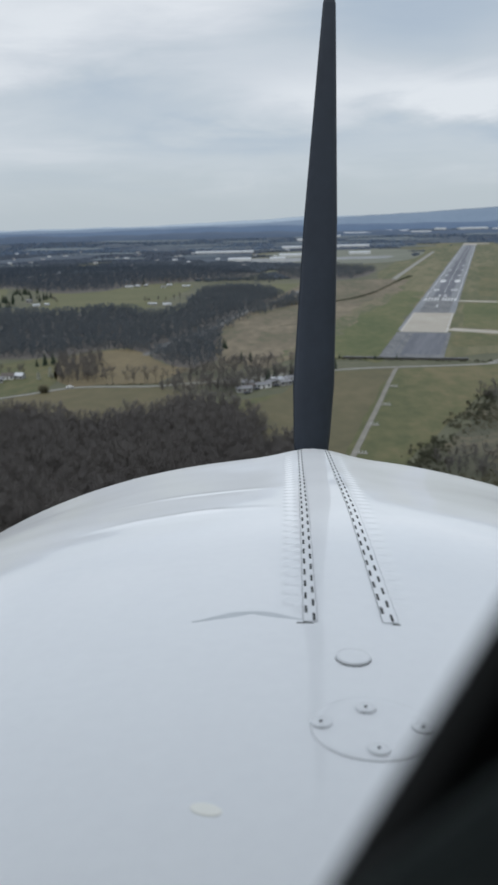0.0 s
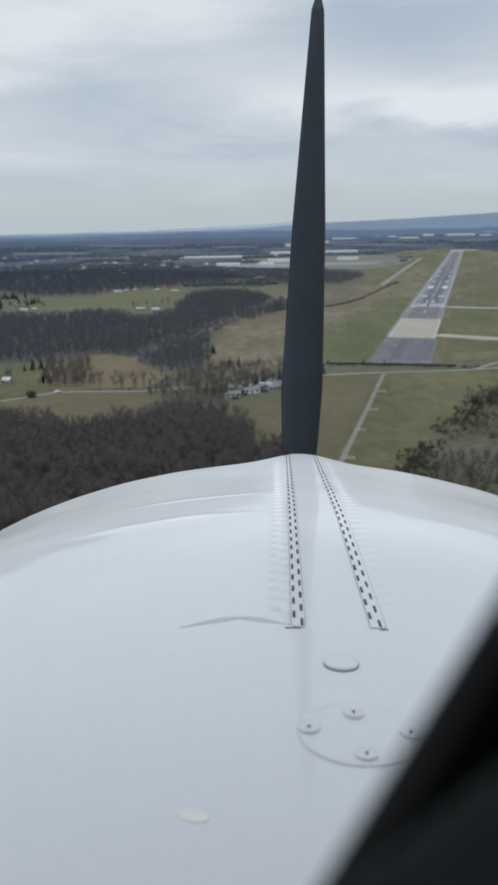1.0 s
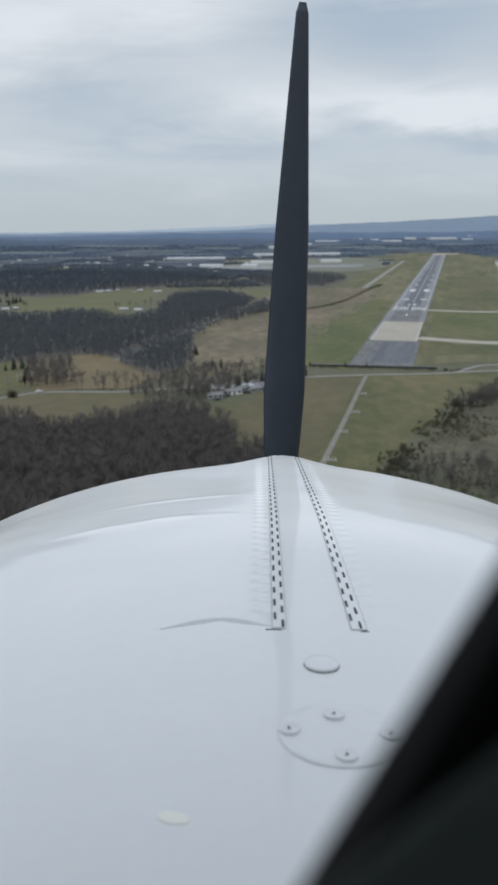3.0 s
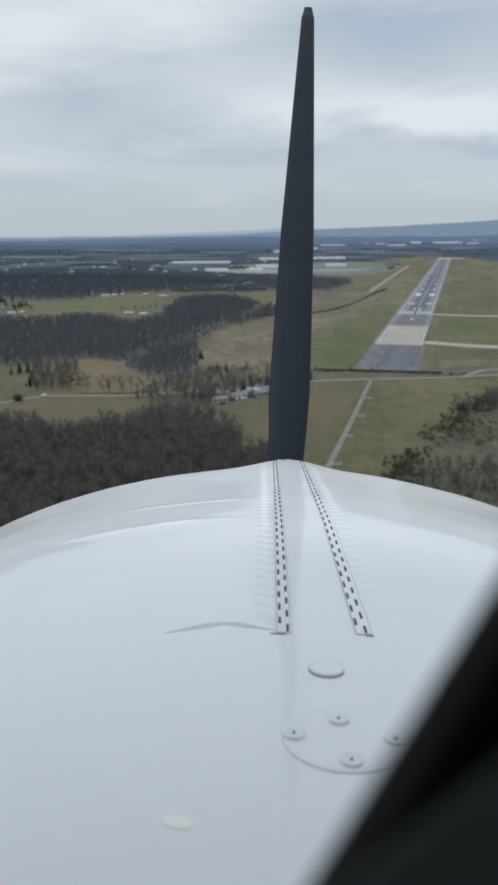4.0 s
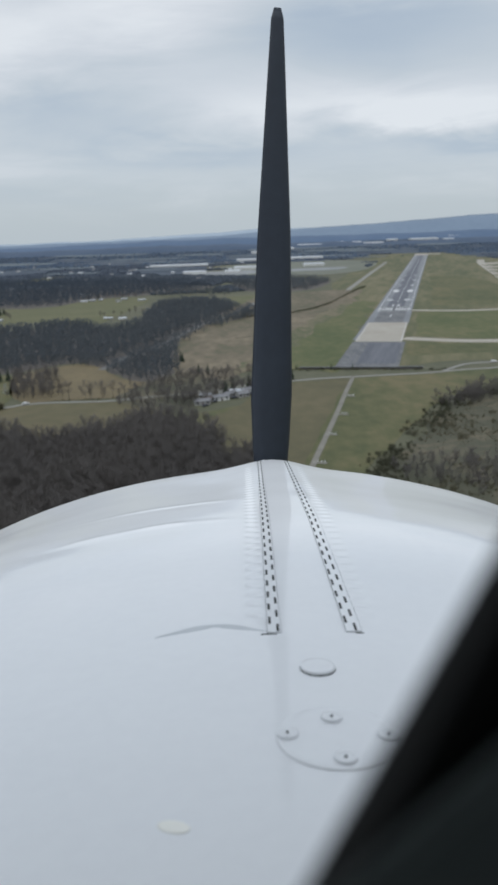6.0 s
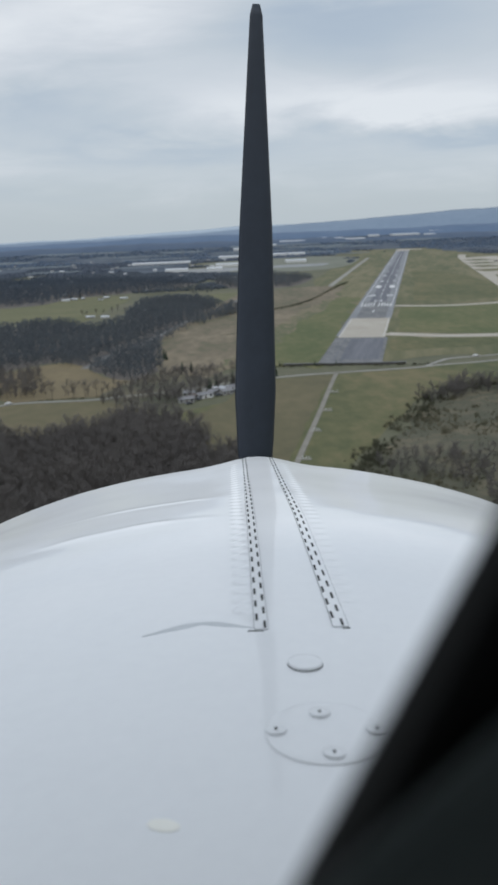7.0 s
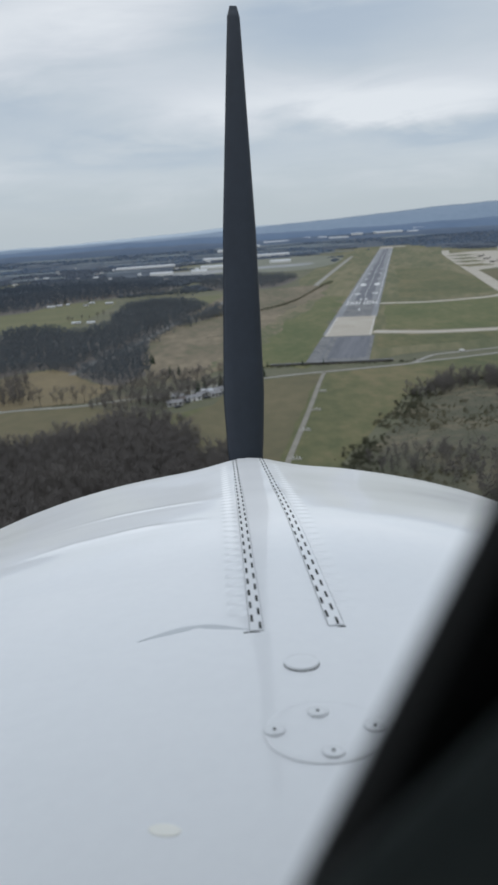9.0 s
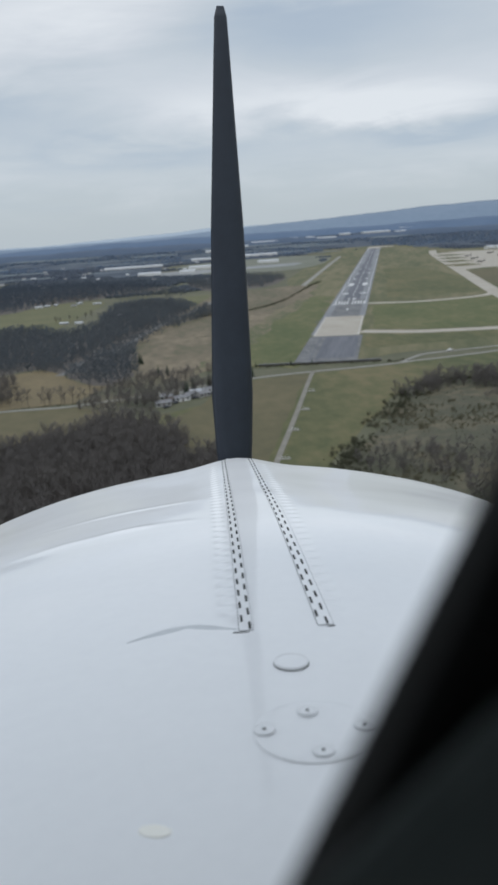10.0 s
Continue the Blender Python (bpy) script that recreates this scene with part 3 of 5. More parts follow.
build_ridge("backdrop", 4130, [(-45, 46), (-20, 50), (-10, 44), (-3, 50), (4, 46), (12, 40), (20, 46), (45, 46)], M["low_ridge"], "low wooded hills tinted dark blue for haze")
build_ridge("backdrop", 4430, [(-45, 62), (-20, 59), (-9, 67), (0, 76), (6, 72), (12, 76), (20, 80), (45, 76)], M["mid_ridge"], "low wooded hills tinted blue for haze")
build_ridge("backdrop", 4890, [(-45, 68), (-18, 73), (-8, 84), (-3, 100), (2, 116), (6, 113), (14, 112), (45, 112)], M["ridge_far"], "hills on the horizon tinted pale blue for haze")
build_ridge("backdrop", 4720, [(-45, 64), (-18, 68), (-6, 78), (1, 96), (4, 110), (9, 126), (14, 146), (18, 158), (26, 162), (45, 150)], M["ridge"], "long wooded ridge on the horizon tinted blue for haze")

# ---- trees ----


def prism(v, f, a, b, ra, rb, sides=3):
    a, b = Vector(a), Vector(b)
    axis = (b - a).normalized()
    s = axis.orthogonal().normalized()
    t = axis.cross(s)
    base = len(v)
    for p, r in ((a, ra), (b, rb)):
        for k in range(sides):
            w = 2 * math.pi * k / sides
            v.append(tuple(p + s * (r * math.cos(w)) + t * (r * math.sin(w))))
    for k in range(sides):
        i, j = base + k, base + (k + 1) % sides
        f.extend([(i, j, j + sides), (i, j + sides, i + sides)])


def bare_tree(seed, h, limbs, twigs, width, spread=0.34, clear=0.26):
    """A leafless tree: a trunk, and apart from it limbs with many thin twigs. Two pairs of points and triangles."""
    rnd = random.Random(seed)
    tv, tf, cv, cf = [], [], [], []
    lean = Vector((rnd.uniform(-0.04, 0.04) * h, rnd.uniform(-0.04, 0.04) * h, 0))
    mid, top = Vector((0, 0, clear * h)) + lean * 0.5, Vector((0, 0, 0.80 * h)) + lean
    prism(tv, tf, (0, 0, -0.3), mid, 0.020 * h, 0.014 * h, 5)
    prism(tv, tf, mid, top, 0.014 * h, 0.004 * h, 4)
    for i in range(limbs):
        k = rnd.uniform(0.0, 0.97)
        base = mid.lerp(top, k)
        turn, up = rnd.uniform(0, 2 * math.pi), rnd.uniform(0.45, 1.1) + 0.8 * k * k
        way = Vector((math.cos(turn), math.sin(turn), up)).normalized()
        far = base + way * h * rnd.uniform(0.24, 0.38) * (0.45 + 0.62 * math.sin(math.pi * (0.2 + 0.68 * k)))
        far.x *= 1 + (spread - 0.34)
        prism(cv, cf, base, far, 0.008 * h, 0.002 * h)
        for j in range(twigs):
            q = base.lerp(far, rnd.uniform(0.3, 1.05))
            d = (way * rnd.uniform(0.2, 0.9) + Vector((rnd.gauss(0, 0.5), rnd.gauss(0, 0.5), rnd.gauss(0.35, 0.4)))).normalized()
            e = q + d * h * rnd.uniform(0.07, 0.20)
            s = d.cross(Vector((rnd.gauss(0, 1), rnd.gauss(0, 1), rnd.gauss(0, 1)))).normalized() * width
            n = len(cv)
            cv.extend([tuple(q - s), tuple(q + s), tuple(e)])
            cf.append((n, n + 1, n + 2))
    return (tv, tf), (cv, cf)


def joined(pair):
    (tv, tf), (cv, cf) = pair
    return np.array(tv + cv), np.array(tf + [tuple(i + len(tv) for i in t) for t in cf])


def shrub_shape(seed, h, blades, width):
    rnd = random.Random(seed)
    v, f = [], []
    for i in range(blades):
        a, u = rnd.uniform(0, 2 * math.pi), rnd.uniform(0.1, 1.0)
        q = Vector((math.cos(a) * u * 0.3 * h, math.sin(a) * u * 0.3 * h, rnd.uniform(0, 0.4) * h))
        d = Vector((math.cos(a) * u + rnd.gauss(0, 0.3), math.sin(a) * u + rnd.gauss(0, 0.3), rnd.uniform(0.5, 1.5))).normalized()
        e = q + d * h * rnd.uniform(0.3, 0.65)
        s = d.cross(Vector((rnd.gauss(0, 1), rnd.gauss(0, 1), rnd.gauss(0, 1)))).normalized() * width
        n = len(v)
        v.extend([tuple(q - s), tuple(q + s), tuple(e)])
        f.append((n, n + 1, n + 2))
    return np.array(v), np.array(f)


def lump_shape(seed):
    """A far crown, one metre across: an uneven dome."""
    rnd = random.Random(seed)
    v, f = [], []
    for ring, (r, z) in enumerate(((0.5, 0.0), (0.52, 0.45), (0.3, 0.85))):
        for k in range(6):
            a = 2 * math.pi * (k + 0.5 * ring) / 6
            s = r * rnd.uniform(0.75, 1.25)
            v.append((s * math.cos(a), s * math.sin(a), z * rnd.uniform(0.8, 1.2)))
    v.append((0, 0, rnd.uniform(0.9, 1.15)))
    for ring in (0, 6):
        for k in range(6):
            a, b = ring + k, ring + (k + 1) % 6
            f.extend([(a, b, b + 6), (a, b + 6, a + 6)])
    for k in range(6):
        f.append((12 + k, 12 + (k + 1) % 6, 18))
    return np.array(v), np.array(f)


LANE = smooth_line([(-110, 670), (-103, 694), (-99, 730), (-87, 760), (-65, 849), (-41, 976), (-18, 1045), (12, 1177), (76, 1482)], 26)


def spots(outline, step, rng, keep=1.0, ragged=14.0):
    """Points strewn evenly but unevenly over an outline."""
    o = np.array(outline)
    gx, gy = np.meshgrid(np.arange(o[:, 0].min(), o[:, 0].max(), step), np.arange(o[:, 1].min(), o[:, 1].max(), step))
    px = gx.ravel() + rng.uniform(-0.5, 0.5, gx.size) * step
    py = gy.ravel() + rng.uniform(-0.5, 0.5, gx.size) * step
    # the edge wanders by a crown or two
    wx = np.array([noise.noise((a * 0.035, b * 0.035, 11.0)) for a, b in zip(px, py)]) * ragged
    wy = np.array([noise.noise((a * 0.035, b * 0.035, 17.0)) for a, b in zip(px, py)]) * ragged * 1.6
    ok = inside(px + wx, py + wy, outline) & (rng.random(gx.size) < keep) & (px > -0.46 * py)
    for p in LANE:      # no trees on the road through the woods
        ok &= (px - p.x) ** 2 + (py - p.y) ** 2 > 42
    return px[ok], py[ok]


def strewn(name, shapes, px, py, sizes, rng, material, label, category, ground=0.0):
    """Many plants as one joined mesh."""
    vs, fs, base = [], [], 0
    which = rng.integers(0, len(shapes), len(px))
    turn = rng.uniform(0, 2 * math.pi, len(px))
    for k, (v, f) in enumerate(shapes):
        sel = which == k
        n = int(sel.sum())
        if not n:
            continue
        c, s, z = np.cos(turn[sel])[:, None], np.sin(turn[sel])[:, None], sizes[sel][:, None]
        x = (v[None, :, 0] * c - v[None, :, 1] * s) * z + px[sel][:, None]
        y = (v[None, :, 0] * s + v[None, :, 1] * c) * z + py[sel][:, None]
        h = v[None, :, 2] * z + (ground if np.isscalar(ground) else ground[sel][:, None])
        vs.append(np.stack([x, y, h], axis=2).reshape(-1, 3))
        fs.append((f[None] + (np.arange(n) * len(v))[:, None, None]).reshape(-1, 3) + base)
        base += n * len(v)
    return tagged(tris(name, np.concatenate(vs), np.concatenate(fs), material), label, category, kind="stuff")


rng = np.random.default_rng(7)
NEAR_TREES = [joined(bare_tree(s, 1.0, 14, 36, 0.0046, clear=0.14)) for s in range(6)]
MID_TREES = [joined(bare_tree(s + 20, 1.0, 7, 16, 0.0165, clear=0.08)) for s in range(5)]
FAR_TREES = [joined(bare_tree(s + 40, 1.0, 4, 11, 0.026, clear=0.06)) for s in range(4)]
NEAR_STAND = [p for p in NEAR_WOOD if p[1] > 300] + [(26, 296), (-60, 300), (-128, 262), (-150, 300)]
px, py = spots(NEAR_STAND, 4.7, rng)
strewn("woods", NEAR_TREES, px, py, rng.uniform(9.2, 11.4, len(px)), rng, M["bark"], "dense grey-brown bare woods below the aircraft", "woods")
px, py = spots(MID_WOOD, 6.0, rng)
strewn("woods", MID_TREES, px, py, rng.uniform(8.5, 11.5, len(px)), rng, M["bark_light_haze"], "wide dark bare woods between fields", "woods")
px, py = spots(NEAR_STAND, 3.9, rng)
brush = [shrub_shape(s + 90, 1.0, 70, 0.018) for s in range(5)]
strewn("undergrowth", brush, px, py, rng.uniform(4.0, 8.0, len(px)), rng, M["bark"], "tangled brown undergrowth in the near woods", "undergrowth")
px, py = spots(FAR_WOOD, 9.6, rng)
strewn("woods", FAR_TREES, px, py, rng.uniform(12, 15, len(px)), rng, M["bark_mid_haze"], "dark distant bare woods behind a meadow", "woods")
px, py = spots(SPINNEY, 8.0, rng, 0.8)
strewn("woods", FAR_TREES, px, py, rng.uniform(9, 12, len(px)), rng, M["bark_light_haze"], "spinney of bare trees between two meadows", "woods")
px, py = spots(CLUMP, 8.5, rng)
strewn("woods", FAR_TREES, px, py, rng.uniform(10, 13, len(px)), rng, M["bark_light_haze"], "dark clump of bare trees by the airfield", "woods")

# the far woodland, sparser and larger with distance, haze blue in its colours
lumps = [(v * np.array([1.35, 1.35, 0.42]), f) for v, f in (lump_shape(s) for s in range(5))]
low_lumps = [(v * np.array([1.0, 1.0, 0.55]), f) for v, f in lumps]
WAREHOUSE_YARD = [(-290, 2680), (-85, 2680), (-85, 2810), (-290, 2810)]
for r0, r1, step, tone, lab in ((1500, 2250, 10, "bark_mid_haze", "haze-tinted dark distant woodland"), (2250, 3050, 13, "bark_hazy", "hazy blue distant woodland"), (3050, 4150, 21, "bark_blue_haze", "haze-tinted pale woodland before the hills")):
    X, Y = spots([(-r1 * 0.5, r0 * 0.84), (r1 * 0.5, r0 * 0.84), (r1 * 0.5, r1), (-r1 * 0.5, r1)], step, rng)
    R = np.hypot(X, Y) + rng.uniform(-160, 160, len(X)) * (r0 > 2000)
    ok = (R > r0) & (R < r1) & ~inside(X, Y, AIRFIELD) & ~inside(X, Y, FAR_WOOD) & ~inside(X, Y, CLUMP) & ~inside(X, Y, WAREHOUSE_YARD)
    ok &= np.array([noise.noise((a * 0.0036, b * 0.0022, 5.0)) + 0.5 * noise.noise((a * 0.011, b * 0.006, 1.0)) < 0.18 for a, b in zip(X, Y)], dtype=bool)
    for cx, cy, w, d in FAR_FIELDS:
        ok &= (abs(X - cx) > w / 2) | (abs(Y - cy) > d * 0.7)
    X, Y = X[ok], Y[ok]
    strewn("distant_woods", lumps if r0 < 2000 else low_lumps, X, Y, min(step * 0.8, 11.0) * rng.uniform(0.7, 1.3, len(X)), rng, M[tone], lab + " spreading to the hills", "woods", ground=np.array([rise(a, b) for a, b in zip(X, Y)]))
X, Y = spots([(-150, 2080), (330, 2080), (560, 3050), (1500, 3150), (1500, 3480), (-100, 3480)], 15, rng)
ok = inside(X, Y, AIRFIELD) & ((X < 150 + 0.2324 * (Y - 1062)) | (Y > 3330)) & (abs(X - 220 - 0.24 * (Y - 1570)) > 30)
ok &= np.array([noise.noise((a * 0.006, b * 0.0035, 21.0)) > 0.30 for a, b in zip(X, Y)], dtype=bool)
X, Y = X[ok], Y[ok]
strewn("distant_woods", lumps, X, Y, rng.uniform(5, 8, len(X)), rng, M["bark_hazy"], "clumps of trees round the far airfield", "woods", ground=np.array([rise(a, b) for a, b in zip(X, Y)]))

# scrub beside the field: dry bushes, bare saplings, tan gaps
SHRUBS = [shrub_shape(s, 1.0, 64, 0.022) for s in range(5)]
NEAR_BRUSH = [(56, 372), (86, 434), (120, 510), (139, 530), (190, 536), (232, 540), (150, 330), (110, 250), (60, 240), (50, 340)]
px, py = spots(NEAR_BRUSH, 3.0, rng)
gap = np.array([noise.noise((a * 0.022, b * 0.022, 2.0)) + 0.6 * noise.noise((a * 0.09, b * 0.09, 2.0)) for a, b in zip(px, py)])
ok = gap < -0.10
strewn("scrub", SHRUBS, px[ok], py[ok], rng.uniform(1.0, 2.2, int(ok.sum())) * np.where(rng.random(int(ok.sum())) < 0.18, 1.9, 1.0), rng, M["shrub"], "dry tan and brown bushes in rough scrub", "bushes")
px, py = spots(NEAR_BRUSH, 3.4, rng, 0.6)
strewn("scrub", SHRUBS, px, py, rng.uniform(0.4, 1.2, len(px)), rng, M["scrub"], "low tan and olive scrub growth", "bushes")
px, py = spots(NEAR_BRUSH, 5.4, rng)
gap = np.array([noise.noise((a * 0.018, b * 0.018, 9.0)) for a, b in zip(px, py)])
ok = gap < -0.38
strewn("scrub_trees", NEAR_TREES, px[ok], py[ok], rng.uniform(3.5, 8, int(ok.sum())), rng, M["bark"], "thin bare saplings standing in rough scrub", "trees")
px, py = spots([(104, 372), (140, 392), (190, 402), (260, 420), (250, 300), (150, 250), (100, 280), (92, 340)], 5.6, rng, 0.9)
strewn("scrub_trees", MID_TREES, px, py, rng.uniform(5, 9, len(px)), rng, M["bark"], "grey bare thicket at the foot of rough scrub", "trees")
px, py = spots([(112, 488), (150, 500), (235, 500), (240, 538), (190, 534), (138, 524)], 5.0, rng, ragged=10.0)
strewn("scrub_trees", NEAR_TREES, px, py, rng.uniform(7, 13, len(px)), rng, M["bark"], "stand of grey bare trees behind rough scrub", "trees")
hx, hy = [], []
for p in smooth_line([(60, 330), (58, 372), (88, 432), (122, 506), (142, 528), (190, 538)], 22):
    for k in range(9 if noise.noise((p.x * 0.045, p.y * 0.045, 3.0)) < 0.06 else 1):
        hx.append(p.x + rng.normal(6, 4)), hy.append(p.y + rng.normal(0, 5))
strewn("scrub", SHRUBS, np.array(hx), np.array(hy), rng.uniform(1.0, 3.6, len(hx)), rng, M["thorn"], "dark olive thorn bushes along the edge of the scrub", "bushes")
hx, hy = [], []
for p in smooth_line([(2, 1054), (46, 1062), (94, 1117), (136, 1217), (198, 1423), (231, 1516)], 26):
    for k in range(5):
        hx.append(p.x + rng.uniform(-3, 3)), hy.append(p.y + rng.uniform(-7, 7))
strewn("hedgerow", SHRUBS, np.array(hx), np.array(hy), rng.uniform(1.0, 2.8, len(hx)), rng, M["thorn"], "dark winding hedgerow between tan fields", "hedge")
hx = rng.uniform(40, 156, 90)
strewn("hedgerow", SHRUBS, hx, 640 - 0.19 * (hx - 50) + rng.uniform(-7, 0, 90), rng.uniform(1.0, 3.0, 90), rng, M["thorn"], "dark low bushes along the embankment", "hedge")

GROVE = [(-174, 640), (-162, 652), (-143, 658), (-122, 585), (-121, 560), (-150, 560)]
px, py = spots(GROVE, 4.6, rng, 0.6, ragged=5.0)
strewn("grove", NEAR_TREES, px, py, rng.uniform(7, 11, len(px)), rng, M["bark"], "grove of slender bare trees on golden stubble", "trees")

px, py = spots(THICKET, 4.6, rng, 0.7, ragged=8.0)
strewn("grove", NEAR_TREES, px, py, rng.uniform(4, 7.5, len(px)), rng, M["bark"], "brown-grey bare trees along the country road", "trees")
hx = rng.uniform(-120, -68, 110)
strewn("hedgerow", SHRUBS, hx, 549.0 + np.where(hx > -85, 0.35 * (hx + 85), 0.0) + rng.uniform(-1.2, 1.2, 110), rng.uniform(0.6, 1.3, 110), rng, M["shrub"], "dark low hedge between the road and stubble", "hedge")
px, py = spots([(-49, 652), (-27, 630), (-7, 640), (11, 650), (32, 662), (40, 645), (16, 634), (-8, 618), (-32, 618)], 4.2, rng, 0.7, ragged=5.0)
strewn("grove", NEAR_TREES, px, py, rng.uniform(5, 8, len(px)), rng, M["bark"], "tawny bare trees at the foot of the tan field", "trees")

# single trees
TREE_MESHES = []
for s in range(4):
    (tv, tf), (cv, cf) = bare_tree(70 + s, 12.0, 18, 38, 0.026)
    root = thing("tree", pose(*[(-112, 554), (-98, 553), (-90, 553), (-83, 555)][s], 0), "slender bare tree in a row on golden stubble", "tree", "bare trees in rows")
    tris("trunk", tv, tf, M["bark"], root)
    tris("crown", cv, cf, M["bark"], root)
    TREE_MESHES.append(root)
rnd = random.Random(5)
for x0, y0, x1, y1, n, lab in ((-106, 554, -70, 558, 8, ""), (-108, 590, -75, 580, 4, ""), (-121, 558, -152, 560, 6, ""),
                               (-34, 516, 20, 570, 16, "bare tree standing among pale houses"), (-30, 542, 20, 585, 17, "bare tree standing among pale houses"), (20, 590, 34, 606, 6, "bare tree standing beside the country road"),
                               (-50, 533, -30, 516, 7, "bare tree standing among pale houses"), (-180, 585, -235, 605, 9, "bare tree standing beside a farmyard"), (-255, 1400, -160, 1440, 14, "bare tree standing among farm buildings"), (-320, 1170, -300, 1110, 4, "bare tree standing among farm buildings"),
                               (-180, 1100, -105, 1165, 10, "bare tree standing among farm buildings"), (-20, 470, -9, 412, 8, "bare tree at the ragged edge of the woods"), (-60, 492, -32, 480, 5, "bare tree at the ragged edge of the woods"), (-150, 464, -100, 447, 6, "bare tree at the ragged edge of the woods")):
    for i in range(n):
        k = (i + rnd.uniform(-0.3, 0.3)) / max(1, n - 1)
        t = copy_thing(rnd.choice(TREE_MESHES), pose(x0 + (x1 - x0) * k + rnd.uniform(-2.5, 2.5), y0 + (y1 - y0) * k + rnd.uniform(-4, 4), 0, 0, 0, rnd.uniform(0, 360)))
        t.scale = [rnd.uniform(0.42, 0.7) if not lab else rnd.uniform(0.55, 0.95)] * 3
        if lab:
            t["label"] = lab


def conifer(m, h):
    """A dark evergreen: trunk and whorls of drooping sprays."""
    r = random.Random(int(h * 100))
    root = thing("conifer", m, "dark green conifer standing near houses", "tree", "conifers")
    v, f = [], []
    prism(v, f, (0, 0, -0.3), (0, 0, h * 0.95), h * 0.022, h * 0.004, 5)
    tris("trunk", v, f, M["bark"], root)
    v, f = [], []
    for i in range(150):
        k = r.uniform(0.08, 1.0)
        a, reach = r.uniform(0, 2 * math.pi), h * 0.24 * (1.04 - k) * r.uniform(0.7, 1.2) + 0.15
        q = Vector((0, 0, h * k))
        e = Vector((math.cos(a) * reach, math.sin(a) * reach, h * k - reach * r.uniform(0.1, 0.5)))
        s = Vector((-math.sin(a), math.cos(a), r.uniform(-0.4, 0.4))) * (reach * 0.38)
        n = len(v)
        v.extend([tuple(q), tuple(q.lerp(e, 0.62) + s), tuple(e), tuple(q.lerp(e, 0.62) - s), tuple(q.lerp(e, 0.55) + Vector((0, 0, reach * 0.3)))])
        f.extend([(n, n + 1, n + 4), (n + 1, n + 2, n + 4), (n + 2, n + 3, n + 4), (n + 3, n, n + 4)])
    tris("crown", v, f, M["needle"], root)
    return root


PINES = [conifer(pose(7, 571, 0), 11.0), conifer(pose(-4, 563, 0), 9.5), conifer(pose(33, 601, 0), 9.0)]
for i, (x, y) in enumerate(((13, 580), (-8, 558), (38, 598), (-178, 628), (-173, 633), (-183, 624), (-23, 631), (-46, 698), (-48, 704), (-265, 610), (-255, 598),
                            (-248, 1420), (-236, 1436), (-192, 1410), (44, 640), (70, 633), (86, 632), (-240, 545), (-226, 512), (-9, 549), (-4, 556), (-30, 634))):
    c = copy_thing(PINES[i % 3], pose(x, y, 0, 0, 0, 47 * i))
    c.scale = [0.5 if 13 < i < 17 else 0.7 + 0.09 * (i % 5)] * 3
r = random.Random(31)
for i in range(44):      # evergreens round the white cottage
    k = i % 4
    x, y = ((-415 + r.uniform(0, 72), 1062 + r.uniform(-8, 14)), (-412 + r.uniform(0, 48), 1262 + r.uniform(-16, 36)), (-352 + r.uniform(0, 30), 1140 + r.uniform(0, 60)), (-388 + r.uniform(0, 30), 1110 + r.uniform(0, 70)))[k]
    c = copy_thing(PINES[i % 3], pose(x, y, 0, 0, 0, 80 * i))
    c.scale = [r.uniform(0.8, 1.25)] * 3
    c["label"] = "dark evergreen tree in a clump beside a cottage"


def pale_tree(m, h):
    """A small tree in pale blossom: a trunk and a narrow crown of many small sprays."""
    root = thing("blossom_tree", m, "small pale blossoming tree on a farmyard lawn", "tree", "blossom trees")
    (tv, tf), _ = bare_tree(91, h, 6, 1, 0.03)
    tris("trunk", tv, tf, M["bark"], root)
    rb = random.Random(int(h * 10))
    v, f = [], []
    for i in range(420):
        k = rb.uniform(0.12, 1.0)
        a, reach = rb.uniform(0, 2 * math.pi), 0.34 * h * math.sqrt(rb.random()) * (1.08 - k) ** 0.6
        q = Vector((math.cos(a) * reach, math.sin(a) * reach, h * k))
        d = Vector((rb.gauss(0, 1), rb.gauss(0, 1), rb.gauss(0, 1))).normalized() * 0.28
        e = d.orthogonal().normalized() * 0.22
        n = len(v)
        v.extend([tuple(q - d), tuple(q + d), tuple(q + e)])
        f.append((n, n + 1, n + 2))
    tris("crown", v, f, M["blossom"], root, "pale blossom")
    return root


pale_tree(pose(-166, 570, 0), 5.5)
pale_tree(pose(-160, 578, 0), 7.5)


def dark_bush(m, h):
    root = thing("roadside_bush", m, "dense dark brown bush beside the road", "bush")
    v, f = shrub_shape(19, h, 900, 0.10)
    tris("stems", v, f, M["shrub"], root)
    return root


dark_bush(pose(-150, 526, 0), 6.5)

# ---- buildings ----


